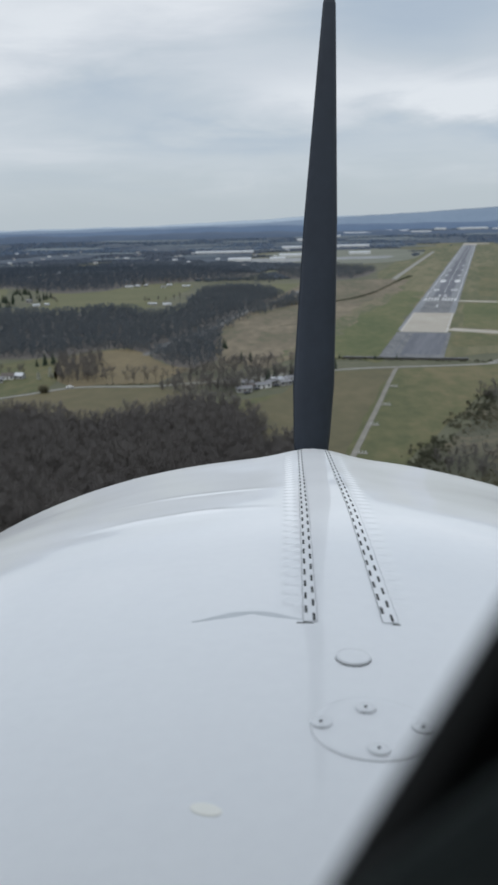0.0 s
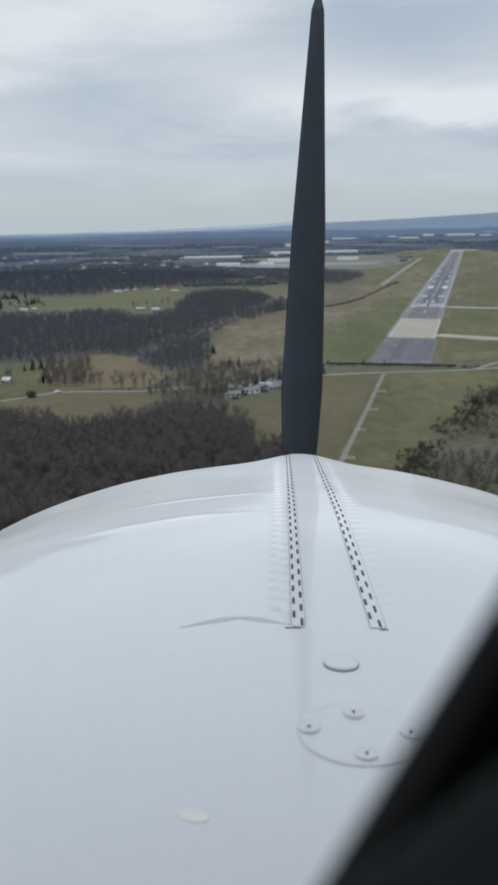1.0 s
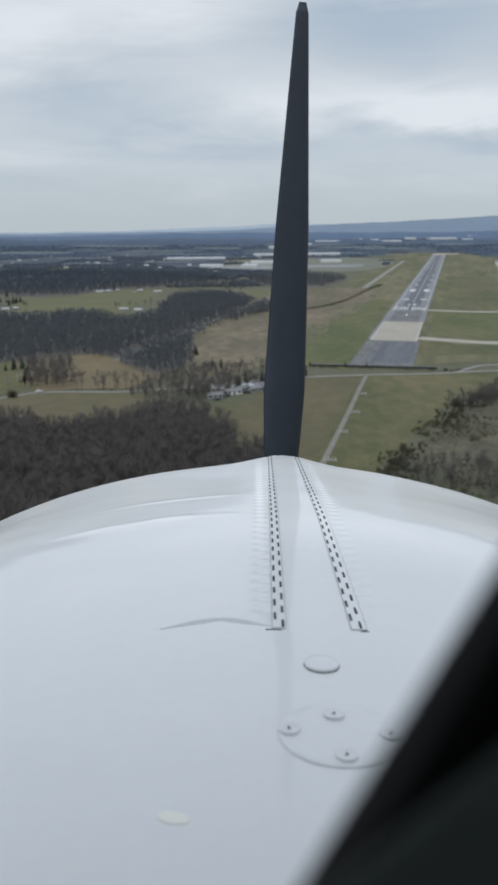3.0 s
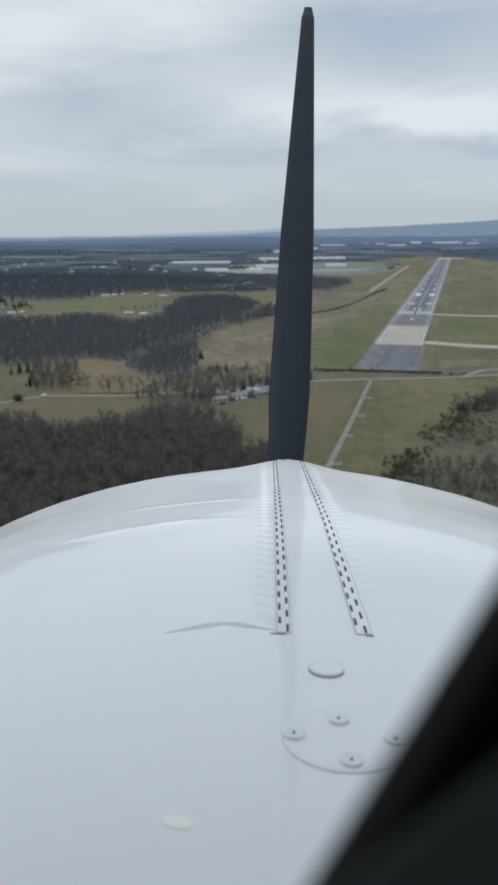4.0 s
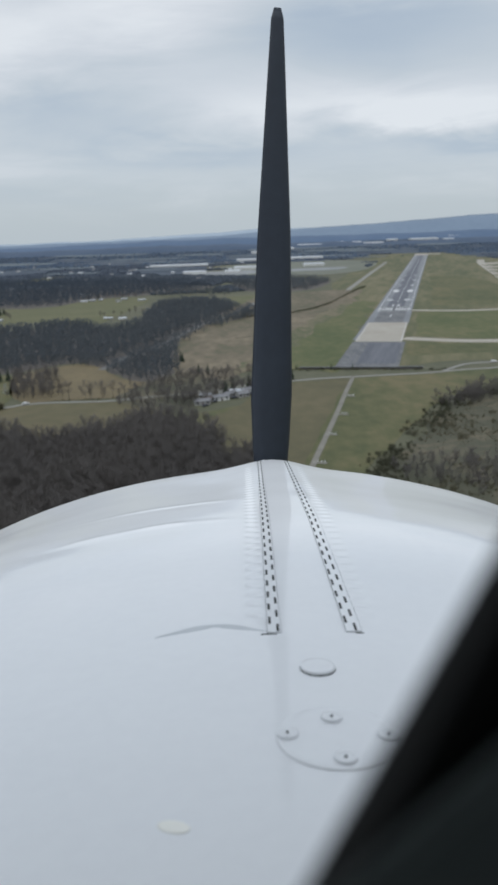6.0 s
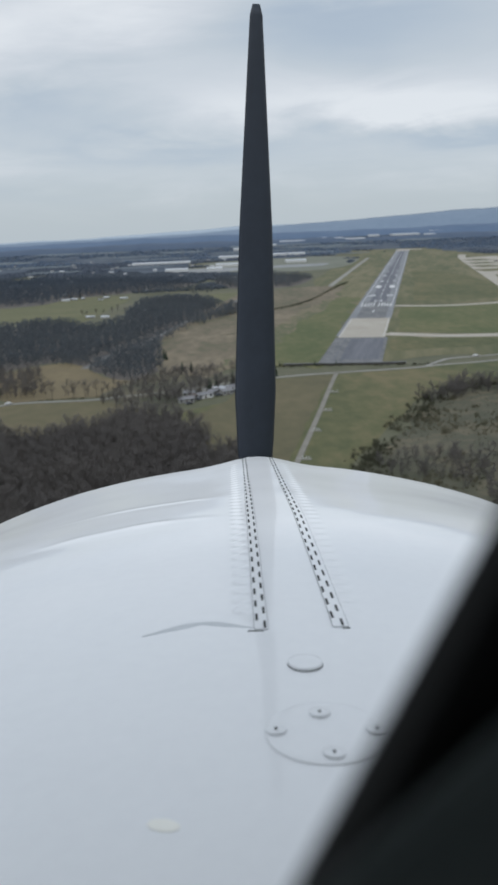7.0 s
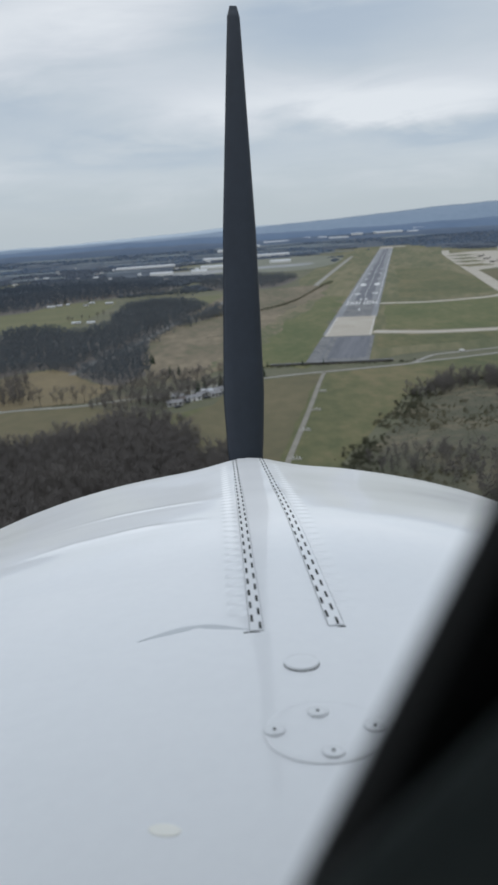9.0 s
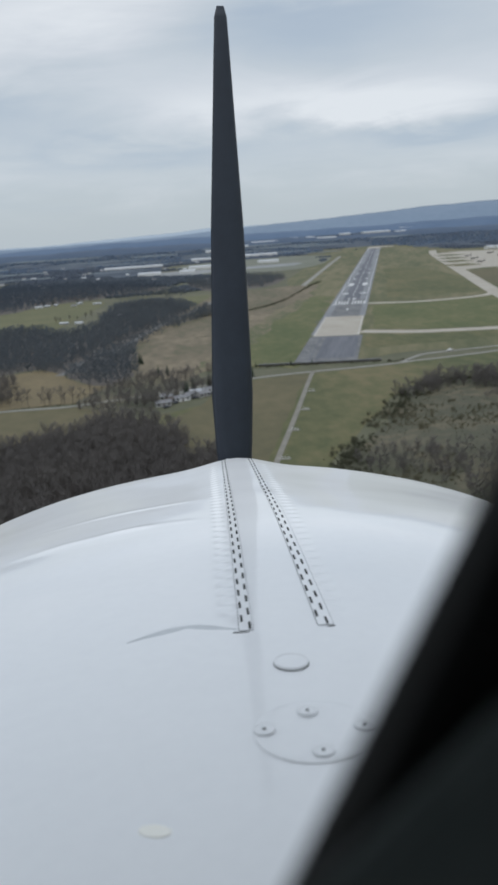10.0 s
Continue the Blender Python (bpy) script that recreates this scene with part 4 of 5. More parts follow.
def house(m, w, d, h, pitch, walls, roof, label, group="", windows=3, name="house", category="house"):
    root = thing(name, m, label, category, group)
    bm = bmesh.new()
    box(bm, 0, 0, -0.2, w, d, h + 0.2)
    for side in (-1, 1):     # gable ends
        x = side * (w / 2 - 0.1)
        q = [bm.verts.new((x + e, yy, zz)) for e in (-0.1, 0.1) for yy, zz in ((-d / 2, h), (d / 2, h), (0, h + pitch))]
        bm.faces.new(q[:3]), bm.faces.new(q[3:][::-1])
        for i in range(3):
            bm.faces.new((q[i], q[3 + i], q[3 + (i + 1) % 3], q[(i + 1) % 3]))
    bmesh.ops.recalc_face_normals(bm, faces=bm.faces)
    part("wall", bm, walls, root)
    bm = bmesh.new()
    over, thick = 0.35, 0.16
    prof = [(-d / 2 - over, h - over * pitch / (d / 2)), (0, h + pitch), (d / 2 + over, h - over * pitch / (d / 2))]
    ends = []
    for x in (-w / 2 - over, w / 2 + over):
        ends.append([bm.verts.new((x, yy, zz + 0.02)) for yy, zz in prof] + [bm.verts.new((x, yy, zz + 0.02 + thick)) for yy, zz in prof])
    a, b = ends
    for q in ((3, 4), (4, 5), (1, 0), (2, 1), (0, 3), (5, 2)):
        bm.faces.new((a[q[0]], b[q[0]], b[q[1]], a[q[1]]))
    for e in ends:
        bm.faces.new((e[0], e[1], e[4], e[3])), bm.faces.new((e[1], e[2], e[5], e[4]))
    bmesh.ops.recalc_face_normals(bm, faces=bm.faces)
    part("roof", bm, roof, root)
    wm = None
    for side in (-1, 1):
        for i in range(windows):
            x = -w / 2 + (i + 0.5) * w / windows
            if side < 0 and i == windows // 2:
                bm = bmesh.new()
                box(bm, 0, 0, 0, min(1.1, w * 0.1) if w < 40 else 5, 0.12, min(2.1, h * 0.8) if w < 40 else 4.5)
                part("door", bm, M["roof_brown"], root).location = (x, -d / 2, 0.0)
                continue
            if wm is None:
                bm = bmesh.new()
                box(bm, 0, 0, 0, 1.3 if w < 40 else w / windows * 0.55, 0.1, 1.2 if w < 40 else 1.6, bevel=0.03)
                ob = part("window", bm, M["glass"], root)
                wm = ob.data
            else:
                ob = link("window", wm, None, root)
            ob.location = (x, side * d / 2, h * 0.38)
    return root


WHITE, DULL, GREY, PALE, BROWN = M["siding"], M["dull_siding"], M["roof_grey"], M["roof_pale"], M["roof_brown"]
for i, (x, y, turn, w, roof) in enumerate(((-23, 522, 12, 12, GREY), (-20, 529, 60, 9, BROWN), (-12, 534, 25, 13, GREY), (-7, 543, 48, 11, GREY), (-2, 551, 22, 12, PALE),
                                           (5, 555, 40, 13, GREY), (15, 569, 30, 10, GREY), (-21, 541, -20, 10, GREY), (-10, 556, 75, 8, BROWN), (22, 577, 10, 8, BROWN), (2, 542, 32, 10, GREY), (11, 563, 60, 9, PALE))):
    house(pose(x, y, 0, 0, 0, turn), w * 0.8, 5.4, 2.5, 1.2, (DULL, DULL, WHITE)[i % 3], roof, "low white house with a %s among bare trees" % {GREY: "grey shingle roof", PALE: "pale metal roof", BROWN: "brown roof"}[roof], "houses by the field")
for i, (x, y, turn, w, d, h, roof) in enumerate(((-250, 1377, 6, 20, 8, 3.4, PALE), (-238, 1389, -8, 15, 8, 3.2, PALE), (-226, 1399, 30, 9, 6, 3.2, PALE), (-192, 1366, 4, 13, 7, 3, GREY), (-187, 1402, -12, 15, 7, 3, PALE), (-155, 1371, 10, 20, 7, 3, PALE),
                                                 (-280, 1527, 12, 10, 7, 4, PALE), (-274, 1542, -6, 11, 7, 4, GREY), (-166, 1082, 4, 18, 6, 2.8, PALE), (-146, 1074, -4, 16, 6, 2.8, PALE), (-122, 1146, 16, 13, 7, 3, GREY), (-102, 1136, -5, 14, 7, 3, PALE),
                                                 (-320, 1088, 8, 14, 6, 3, PALE), (-308, 1096, -14, 10, 6, 3, PALE), (-344, 1138, 0, 11, 8, 6.5, GREY), (-189, 575, 10, 8, 6, 2.8, BROWN), (-181, 576, -12, 6, 5, 2.6, PALE), (-192, 562, 20, 7, 5, 2.6, GREY), (-251, 512, 6, 13, 8, 3.5, PALE),
                                                 (-287, 780, 5, 13, 7, 3.4, PALE), (-274, 773, -16, 9, 6, 3, PALE), (-137, 391, 10, 5, 4, 2.6, PALE), (-192, 398, 4, 15, 8, 3.4, PALE))):
    if y > 900:      # low outbuildings round the meadow
        w, d, h = w * 0.62, d * 0.7, h * 0.6
    house(pose(x, y, 0, 0, 0, turn), w, d, h, 1.0 if y > 900 else 1.6, DULL if i % 3 else WHITE, roof, "white farmhouse with a gabled roof near bare woods" if w < 17 else "long white farm building with a gabled roof", "farm buildings")
rnd = random.Random(11)
for i in range(46):     # scattered homes in the distant woods
    x = rnd.uniform(-950, 60)
    y = rnd.uniform(1650, 3200)
    if abs(x) / y > 0.36:
        continue
    house(pose(x, y, 0, 0, 0, rnd.uniform(-40, 40)), rnd.uniform(7, 13), 7, 3.4, 1.8, WHITE, rnd.choice((PALE, GREY, GREY)), "pale house among distant bluish woods", "distant houses", windows=2)
for x, y, w, d, h in ((-186, 2768, 190, 46, 5), (-110, 2240, 60, 40, 5), (-10, 2230, 40, 30, 5), (40, 2420, 90, 50, 6), (230, 2500, 60, 40, 6), (60, 3050, 110, 60, 7), (260, 3120, 120, 60, 7),
                      (380, 4010, 170, 80, 6), (500, 4110, 60, 50, 5), (585, 4060, 40, 40, 5), (650, 3980, 90, 60, 5), (760, 4090, 50, 40, 6), (905, 4060, 130, 70, 6), (1010, 3990, 50, 40, 5), (1190, 4150, 290, 110, 8), (1420, 4080, 60, 50, 6), (1580, 4160, 180, 90, 8), (240, 3880, 60, 40, 5), (130, 3700, 120, 70, 7)):
    house(pose(x, y, rise(x, y), 0, 0, rnd.uniform(-6, 6)), w, d, h, 2.5, WHITE, PALE, "long pale warehouse with a low metal roof", "warehouses", windows=0, name="warehouse", category="warehouse")
for x, y, w in ((852, 2358, 22), (878, 2352, 26), (906, 2338, 20)):
    house(pose(x, y, 0, 0, 0, 12), w, 22, 7, 2.5, WHITE, PALE, "white hangar beside the apron", "hangars", windows=3, name="hangar", category="hangar")

# the low retaining wall and bank where the road passes under the runway's end


def build_embankment():
    root = thing("embankment", pose(92, 633, 0, 0, 0, -10), "low dark retaining wall below the runway's end", "retaining wall")
    bm = bmesh.new()
    box(bm, 0, 0, -0.3, 92, 2.0, 1.8, bevel=0.2)
    part("wall", bm, M["wall_dark"], root)
    bm = bmesh.new()
    box(bm, 0, 0, 1.5, 92.6, 2.5, 0.3, bevel=0.05)
    part("coping", bm, M["asphalt"], root, "grey coping")
    for k in range(9):
        bm = bmesh.new()
        box(bm, -44 + 11 * k, -1.1, -0.3, 0.8, 0.5, 1.75, bevel=0.05)
        part("pier", bm, M["wall_dark"], root)


build_embankment()


def build_approach_light(m):
    """A gravel pad with a bar of lamps on posts."""
    root = thing("approach_light", m, "row of approach lamps on a gravel pad", "airfield light", "approach lights")
    bm = bmesh.new()
    box(bm, 3.0, 0, 0.0, 6.4, 1.8, 0.42, bevel=0.1)
    part("pad", bm, M["road"], root, "pale gravel pad")
    for k in range(3):
        bm = bmesh.new()
        box(bm, 2.4 + k * 1.4, 0, 0.4, 0.14, 0.14, 0.7)
        post = part("post", bm, M["roof_pale"], root)
        bm = bmesh.new()
        bmesh.ops.create_uvsphere(bm, u_segments=8, v_segments=5, radius=0.28, matrix=pose(2.4 + k * 1.4, 0, 1.25))
        part("lamp", bm, M["paint"], post)
    return root


first = build_approach_light(pose(67, 532, 0, 0, 0, -13))
for x, y in ((56, 480), (44, 434), (33, 382), (22, 330)):
    copy_thing(first, pose(x, y, 0, 0, 0, -13))


def parked_plane(m):
    root = thing("parked_airplane", m, "small dark airplane parked on the apron", "airplane", "parked airplanes")
    bm = bmesh.new()
    bmesh.ops.create_cone(bm, cap_ends=True, segments=10, radius1=1.3, radius2=0.5, depth=16, matrix=pose(0, 0, 2.2, 90))
    part("fuselage", bm, M["wall_dark"], root)
    bm = bmesh.new()
    box(bm, 0, 2, 2.6, 20, 2.6, 0.35, bevel=0.1)
    part("wing", bm, M["wall_dark"], root)
    bm = bmesh.new()
    box(bm, 0, -7, 2.4, 0.3, 2.2, 3.2, bevel=0.1)
    part("fin", bm, M["wall_dark"], root)
    for x, y in ((-1.5, 1), (1.5, 1), (0, 6)):
        bm = bmesh.new()
        bmesh.ops.create_cone(bm, cap_ends=True, segments=10, radius1=0.9, radius2=0.9, depth=0.5, matrix=pose(x, y, 0.9, 0, 90))
        part("wheel", bm, M["black"], root)
    return root


plane0 = parked_plane(pose(676, 2022, 0.3, 0, 0, 70))
for x, y, a in ((645, 1888, 65), (614, 1756, 80), (760, 2100, 60), (735, 1960, 75)):
    copy_thing(plane0, pose(x, y, 0.3, 0, 0, a))



def car(m, paint, label):
    root = thing("car", m, label, "car", "cars")
    bm = bmesh.new()
    prof = [(-2.2, 0.4), (-2.2, 0.95), (-1.5, 1.02), (-0.9, 1.5), (0.8, 1.5), (1.4, 1.0), (2.2, 0.9), (2.2, 0.4)]
    rows = [[bm.verts.new((y, x * (0.82 if z > 1.2 else 1.0), z)) for y, z in prof] for x in (-0.88, 0.88)]
    for i in range(8):
        j = (i + 1) % 8
        bm.faces.new((rows[0][i], rows[0][j], rows[1][j], rows[1][i]))
    bm.faces.new(rows[0][::-1]), bm.faces.new(rows[1])
    bmesh.ops.recalc_face_normals(bm, faces=bm.faces)
    part("body", bm, paint, root)
    for x in (-1.2, 1.1):
        bm = bmesh.new()
        box(bm, x, 0, 1.06, 0.12, 1.4, 0.36)
        part("window", bm, M["glass"], root)
    for x in (-1.35, 1.35):
        for y in (-0.8, 0.8):
            bm = bmesh.new()
            bmesh.ops.create_cone(bm, cap_ends=True, segments=12, radius1=0.33, radius2=0.33, depth=0.22, matrix=pose(x, y, 0.33, 90))
            part("wheel", bm, M["black"], root)
    return root


road_car = car(pose(-137, 540, 0.32, 0, 0, 30), M["car_white"], "white car on the pale country road")
white_car = car(pose(196, 644.5, 0.33, 0, 0, 14), M["car_white"], "white car on the narrow service road")
dark_car = car(pose(-21, 515, 0.14, 0, 0, 40), M["car_dark"], "dark car parked beside low white houses")
for x, y, a in ((-15, 527, 70), (-3, 537, 20), (8, 549, 60), (18, 562, 35)):
    copy_thing(dark_car, pose(x, y, 0.14, 0, 0, a))
t = copy_thing(white_car, pose(-9, 535, 0.14, 0, 0, 30))
t["label"] = "white car parked beside low white houses"

# ---- the aircraft that carries the camera: nose, propeller, window post ----
MID = 0.054                                    # the nose's centre line, beside the eye


def crown(d, y):
    """Height of the cowling's skin at d across and y ahead."""
    b = min(1.0, max(0.0, (y - 0.85) / 0.5))
    # the top bends down along a line across the nose
    bend = (y - (0.865 - (1.15 * d * d if d > 0 else 0.27 * d * d - 0.36 * d))) * 1.5
    z = -0.2426 - 0.0838 * y - 0.335 * d * d - 0.25 * d ** 4 - 0.074 * 0.032 / 1.5 * math.log1p(math.exp(min(300.0, bend / 0.032)))
    z += 0.06 * max(0.0, d) ** 2              # the off side is filled out to fit its outline in the camera's view
    z -= 0.016 * b * b * (3 - 2 * b) * (1 - math.exp(-(d / 0.065) ** 2)) - 0.006 * b
    left = 1 / (1 + math.exp((d + 0.085) / 0.010)) / (1 + math.exp((-d - 0.23) / 0.02))
    z += left * (0.0009 * math.exp(-((y - 1.035 + 0.6 * (d + 0.12) ** 2) / 0.010) ** 2) + 0.0020 * (0.25 + 0.75 * (0.5 + 0.5 * math.sin(d * 75))) * math.exp(-((y - 0.892 + 0.9 * (d + 0.1) ** 2) / 0.0095) ** 2))
    # panel end beside the hinge, and dimples along the rivets
    q = (d + 0.075) / 0.042
    ledge = (y - 0.556 - 0.015 * max(0.0, 1 - abs(q) ** 1.2)) / 0.006
    z += 0.0016 * math.exp(-q ** 4) / (1 + math.exp(-max(-30.0, min(30.0, ledge * 2.2)))) * math.exp(-max(0.0, ledge) / 9)
    z += 0.0013 * noise.noise((d * 6, y * 5, 2.0)) + 0.0006 * noise.noise((d * 15, y * 13, 6.0))
    for c in (-0.0435, 0.0435):
        z += (0.0014 if c < 0 else 0.0010) * min(1.0, 1.6 - y) * math.exp(-((d - c) / 0.0058) ** 4) * math.sin(2 * math.pi * y / 0.022) * (0.58 < y < 1.35)
    return z


def build_airplane():
    root = thing("airplane", FLY, "white light airplane in flight with a dark propeller", "airplane")
    ds = sorted(set([round(-0.62 + 0.02 * i, 4) for i in range(63)] + [round(s * (0.030 + 0.0025 * i), 4) for i in range(12) for s in (-1, 1)] + [round(-0.13 + 0.008 * i, 4) for i in range(13)]))
    bm = bmesh.new()
    rows = []
    n = 300
    for i in range(n + 1):
        row = []
        for d in ds:
            front = 1.405 - 0.22 * d * d
            y = 0.02 + (front - 0.02) * i / n
            row.append(bm.verts.new((MID + d, y, crown(d, y))))
        rows.append(row)
    for k in range(1, 15):
        row = []
        for d in ds:
            front = 1.405 - 0.22 * d * d
            a0, a1 = math.radians(11), math.radians(11 + k * 5.4)
            row.append(bm.verts.new((MID + d, front + 0.10 * (math.sin(a1) - math.sin(a0)), crown(d, front) - 0.10 * (math.cos(a0) - math.cos(a1)))))
        rows.append(row)
    rows.append([bm.verts.new((v.co.x, v.co.y, -0.9)) for v in rows[-1]])
    for a, b in zip(rows, rows[1:]):
        for i in range(len(ds) - 1):
            bm.faces.new((a[i], a[i + 1], b[i + 1], b[i]))
    cowl = part("cowling", bm, M["white_paint"], root, "glossy white sheet-metal cowling", smooth=True)

    # the end of a panel: a tapering raised strip, its shade put in the grey
    bm = bmesh.new()
    edge = []
    for i in range(31):
        d = -0.119 + 0.084 * i / 30
        q = (d + 0.075) / 0.042
        y0, w = 0.554 + 0.015 * max(-1.0, 1 - abs(q) ** 1.2), 0.0056 * (math.sin(math.pi * i / 30) ** 0.9) * (1 - 0.5 * math.exp(-(q / 0.2) ** 2)) + 0.0003
        edge.append([bm.verts.new((MID + d, y, crown(d, y) + h)) for y, h in ((y0 - w, -0.0003), (y0 - w * 0.5, 0.0004), (y0 + w * 0.4, 0.0004), (y0 + w, -0.0003))])
    for a, e in zip(edge, edge[1:]):
        for i in range(3):
            bm.faces.new((a[i], e[i], e[i + 1], a[i + 1]))
    part("seam_shade", bm, M["seam"], cowl, "grey strip painted as the shade of a seam", smooth=True)

    # piano hinges: a raised leaf, two rows of gaps as boxes coloured like shade
    slot_mesh = None
    for side in (-1, 1):
        def line(y, off):
            k = (y - 0.55) / 0.85
            return side * (0.030 - 0.006 * k) + off * (1 - 0.12 * k)
        bm = bmesh.new()
        near = 0.554 if side > 0 else 0.551
        half = 0.0058 if side > 0 else 0.0050
        ys = [near + (1.39 - near) * i / 42 for i in range(43)]
        grid = [[bm.verts.new((MID + line(y, o), y, crown(line(y, o), y) + z)) for o, z in ((-half - 0.0004, -0.001), (-half, 0.0013), (half, 0.0013), (half + 0.0004, -0.001))] for y in ys]
        for a, b in zip(grid, grid[1:]):
            for i in range(3):
                bm.faces.new((a[i], a[i + 1], b[i + 1], b[i]))
        bm.faces.new(grid[0])
        leaf = part("hinge", bm, M["white_paint"], root, "white piano hinge with dark knuckle gaps")
        for col in (-1, 1):
            for k in range(30):
                y = near + 0.0075 + 0.0282 * k + (0.0141 if col < 0 else 0)
                d = line(y, col * 0.0029 - (0.0012 if side > 0 else 0.0))
                if slot_mesh is None:
                    bm = bmesh.new()
                    box(bm, 0, 0, 0, 0.0019, 0.0126, 0.0010, bevel=0.0003)
                    ob = part("slot", bm, M["slot"], leaf)
                    slot_mesh = ob.data
                else:
                    ob = link("slot", slot_mesh, None, leaf)
                ob.matrix_basis = Matrix.Translation((MID + d, y, crown(d, y) + 0.0009)) @ pose(0, 0, 0, math.degrees(math.atan2(crown(d, y + 0.01) - crown(d, y - 0.01), 0.02)), 0, side * 0.4)
        for o in (-half - 0.0002, half + 0.0002):      # thin strips along the leaf's edges, shadow put in their grey
            bm = bmesh.new()
            w = 0.00013
            row = [[bm.verts.new((MID + line(y, o) + e, y, crown(line(y, o), y) + h)) for e, h in ((-w, 0.0004), (0.0, 0.0014), (w, 0.0004))] for y in ys[:30]]
            for a, b in zip(row, row[1:]):
                for i in range(2):
                    bm.faces.new((a[i], a[i + 1], b[i + 1], b[i]))
            part("leaf_edge", bm, M["edge_shadow"], leaf, "thin grey shadow line painted along the hinge")
        bm = bmesh.new()
        box(bm, MID + side * 0.034, near - 0.0015, crown(side * 0.034, near - 0.0015) - 0.0005, 0.006 if side > 0 else 0.012, 0.0007, 0.0010)
        part("hinge_end", bm, M["slot"], leaf, "dark end of the hinge")

    def disc(name, d, y, r, h, material, parent, label="", seg=32, dish=0.0):
        """A raised round plate on the skin with a rounded rim."""
        bm = bmesh.new()
        rings = []
        for rr, zz in ((r, -0.0006), (r * 0.992, h * 0.75), (r * 0.965, h), (r * 0.80, h - dish), (r * 0.4, h - dish)):
            rings.append([bm.verts.new((rr * math.cos(2 * math.pi * k / seg), rr * math.sin(2 * math.pi * k / seg), zz)) for k in range(seg)])
        for a, b in zip(rings, rings[1:]):
            for k in range(seg):
                bm.faces.new((a[k], a[(k + 1) % seg], b[(k + 1) % seg], b[k]))
        bm.faces.new(rings[-1])
        ob = part(name, bm, material, parent, label, smooth=True)
        sx, sy = (crown(d + 0.01, y) - crown(d - 0.01, y)) / 0.02, (crown(d, y + 0.01) - crown(d, y - 0.01)) / 0.02
        m = Matrix.Translation((MID + d, y, crown(d, y))) @ Vector((-sx, -sy, 1)).to_track_quat("Z", "Y").to_matrix().to_4x4()
        ob.matrix_basis = m if parent is root else parent.matrix_basis.inverted() @ m
        return ob

    # a dark ring under the plug gives its rim painted shade
    disc("plug_rim_shade", -0.003, 0.4917, 0.0121, 0.0005, M["slot"], root, "thin dark ring painted as shade round the plug")
    disc("plug", -0.003, 0.492, 0.0118, 0.0020, M["white_paint"], root, "round white plug in the cowling")
    plate = disc("cover_plate", 0.000, 0.404, 0.0345, 0.0010, M["white_paint"], root, "round white cover plate", seg=56)
    for dx, dy in ((-0.027, 0.006), (0.000, 0.024), (0.030, 0.004), (0.003, -0.020)):
        s = disc("screw", -0.001 + dx, 0.400 + dy, 0.0064, 0.0028, M["white_paint"], plate, "white washer with a dark screw", seg=20, dish=0.0006)
        bm = bmesh.new()
        bmesh.ops.create_cone(bm, cap_ends=True, segments=10, radius1=0.0009, radius2=0.0008, depth=0.0012, matrix=s.matrix_basis @ pose(0, 0, 0.0024))
        part("screw_head", bm, M["slot"], plate, "dark screw head")
    # a reflection on the skin, painted in as a thin cream disc
    patch = disc("painted_reflection", -0.086, 0.327, 0.0058, 0.0004, M["cream"], root, "small cream patch painted as a reflection")
    patch.matrix_basis = patch.matrix_basis @ pose(0, 0, 0, 0, 0, -52) @ Matrix.Diagonal((1.45, 0.8, 1, 1))

    # the bright lip where the nose meets the propeller's backplate
    bm = bmesh.new()
    box(bm, MID - 0.002, 1.432, crown(0, 1.405) - 0.0165, 0.036, 0.012, 0.0075, bevel=0.003)
    part("nose_lip", bm, M["white_paint"], cowl, "bright white lip")

    # propeller: three blades on a hub ahead of the nose
    prop = new("propeller")
    prop.parent = root
    prop.location = (MID + 0.004, 1.60, -0.62)
    prop["label"] = "slate-grey three-bladed propeller"
    sections = ((0.10, 0.060, 0.040, 52), (0.20, 0.078, 0.026, 44), (0.30, 0.084, 0.018, 37), (0.45, 0.075, 0.014, 30), (0.62, 0.064, 0.011, 25), (0.80, 0.044, 0.008, 20),
                (0.92, 0.031, 0.006, 17), (0.99, 0.023, 0.004, 15), (1.008, 0.013, 0.002, 14))
    for k in range(3):
        bm = bmesh.new()
        rows = []
        for r, chord, thick, twist in sections:
            c, s = math.cos(radians(twist)), math.sin(radians(twist))
            row = []
            for i in range(12):
                w = 2 * math.pi * i / 12
                u, v = chord / 2 * math.cos(w) / max(c, 0.75), thick / 2 * math.sin(w) * (1.25 if math.cos(w) > 0 else 0.8)
                row.append(bm.verts.new((u * c - v * s, u * s + v * c, r)))
            rows.append(row)
        for a, b in zip(rows, rows[1:]):
            for i in range(12):
                bm.faces.new((a[i], a[(i + 1) % 12], b[(i + 1) % 12], b[i]))
        bm.faces.new(rows[0][::-1]), bm.faces.new(rows[-1])
        bm.transform(Matrix.Rotation(radians(0.2 + 120 * k), 4, "Y"))
        part("blade", bm, M["blade"], prop, "dark slate painted blade", smooth=True)
    bm = bmesh.new()
    rows = []
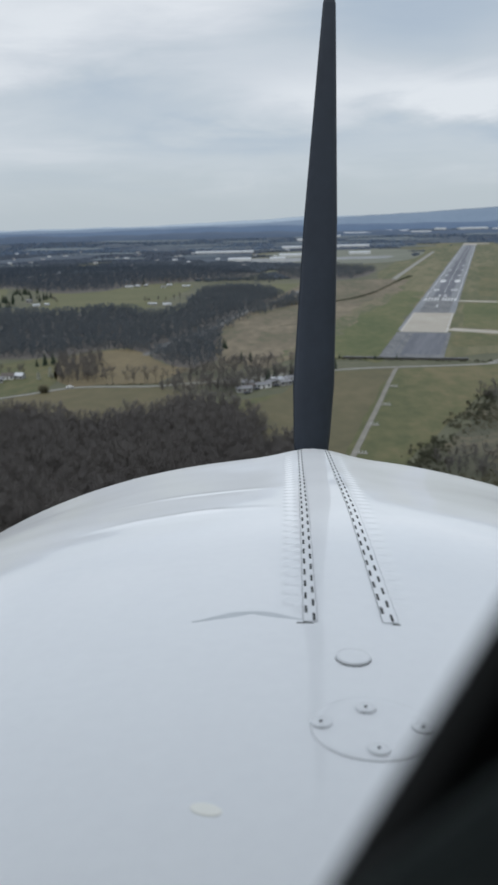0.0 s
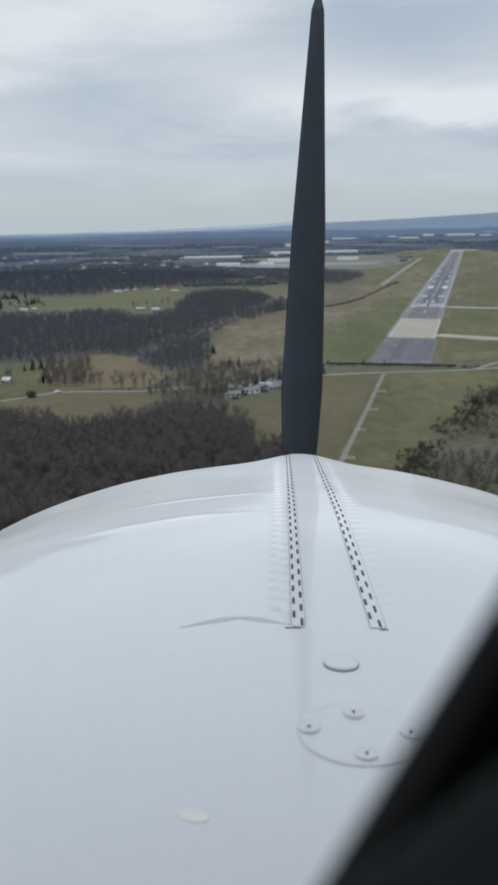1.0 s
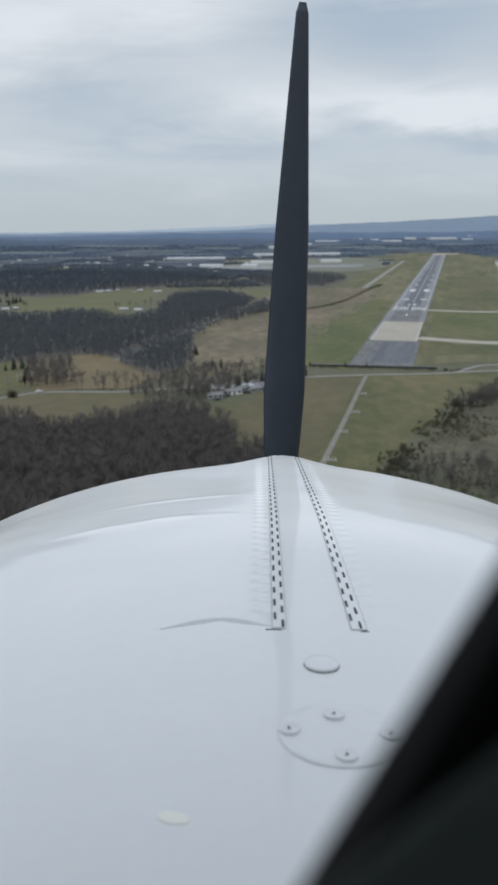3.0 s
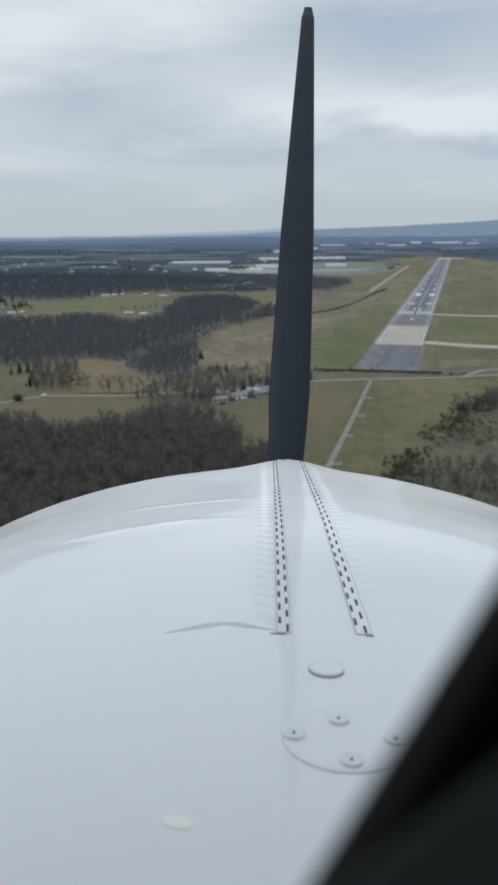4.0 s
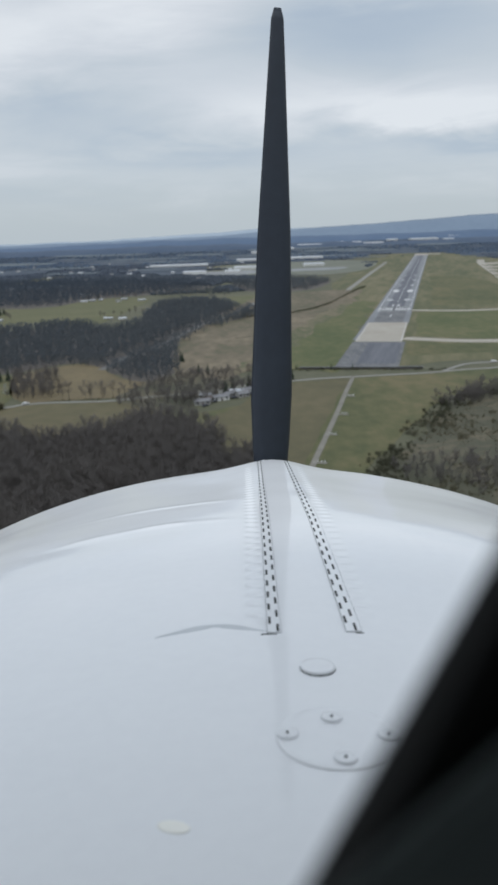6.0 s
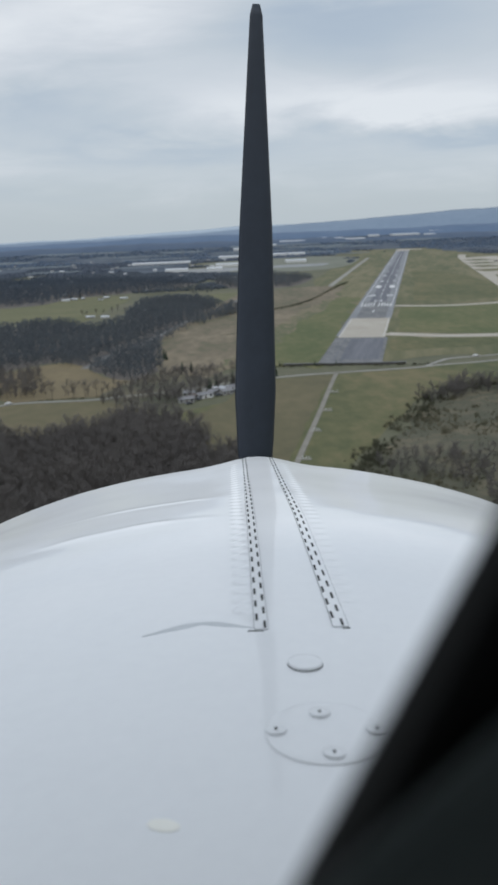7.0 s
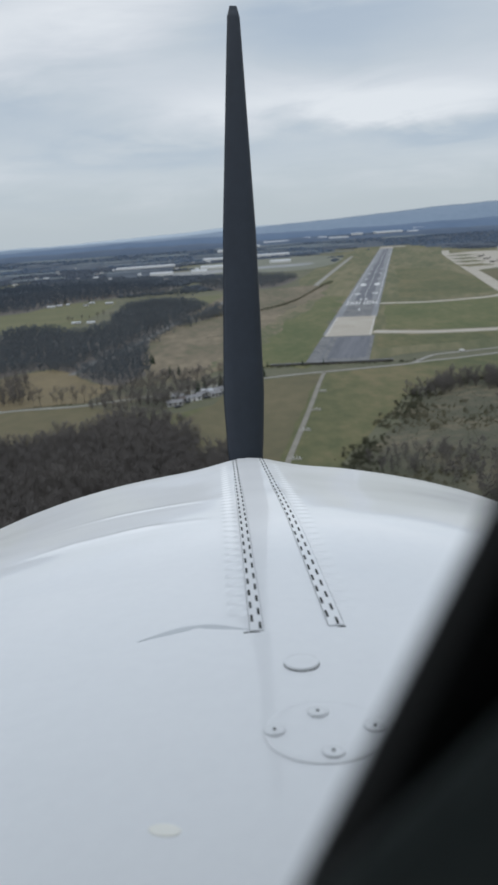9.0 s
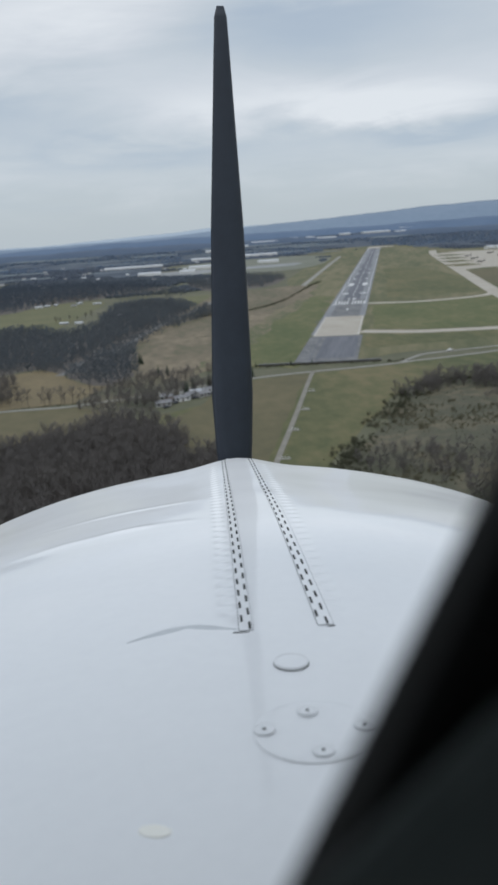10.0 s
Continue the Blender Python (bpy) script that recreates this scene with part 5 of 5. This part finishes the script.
    for y, r in ((-0.06, 0.13), (0.0, 0.13), (0.08, 0.115), (0.17, 0.08), (0.23, 0.03), (0.24, 0.004)):
        rows.append([bm.verts.new((r * math.cos(2 * math.pi * i / 24), y, r * math.sin(2 * math.pi * i / 24))) for i in range(24)])
    for a, b in zip(rows, rows[1:]):
        for i in range(24):
            bm.faces.new((a[i], a[(i + 1) % 24], b[(i + 1) % 24], b[i]))
    part("spinner", bm, M["white_paint"], prop, "white spinner", smooth=True)

    # the near window post and trim, outlines placed to fit the camera's view
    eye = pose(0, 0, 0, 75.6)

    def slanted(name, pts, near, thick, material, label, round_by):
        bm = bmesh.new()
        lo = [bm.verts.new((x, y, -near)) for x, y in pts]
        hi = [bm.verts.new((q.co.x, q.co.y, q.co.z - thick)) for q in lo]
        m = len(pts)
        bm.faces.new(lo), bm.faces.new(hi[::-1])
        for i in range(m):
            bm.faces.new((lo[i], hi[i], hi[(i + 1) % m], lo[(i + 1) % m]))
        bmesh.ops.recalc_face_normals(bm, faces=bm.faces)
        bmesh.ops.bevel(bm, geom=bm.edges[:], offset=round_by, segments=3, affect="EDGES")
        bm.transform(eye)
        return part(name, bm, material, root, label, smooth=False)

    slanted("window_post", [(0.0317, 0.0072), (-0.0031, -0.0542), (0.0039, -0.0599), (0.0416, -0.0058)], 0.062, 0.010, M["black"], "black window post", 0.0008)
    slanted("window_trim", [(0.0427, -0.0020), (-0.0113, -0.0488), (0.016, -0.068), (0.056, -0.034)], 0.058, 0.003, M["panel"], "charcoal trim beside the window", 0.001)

    # unseen cabin round the eye: rear, side linings, and a roof set to shade the cowling
    for name, x, y, z, sx, sy, sz in (("cabin_roof", MID, -0.445, 0.30, 1.27, 1.47, 0.03), ("cabin_rear", MID, -1.2, -0.5, 1.27, 0.03, 0.83), ("cabin_floor", MID, -0.6, -0.55, 1.27, 1.2, 0.03),
                                      ("cabin_side", MID - 0.62, -0.6, -0.5, 0.03, 1.2, 0.42), ("cabin_side", MID + 0.62, -0.6, -0.5, 0.03, 1.2, 0.42)):
        bm = bmesh.new()
        box(bm, x, y, z, sx, sy, sz, bevel=0.004)
        part(name, bm, M["cabin"], root, "unseen grey cabin lining")


build_airplane()
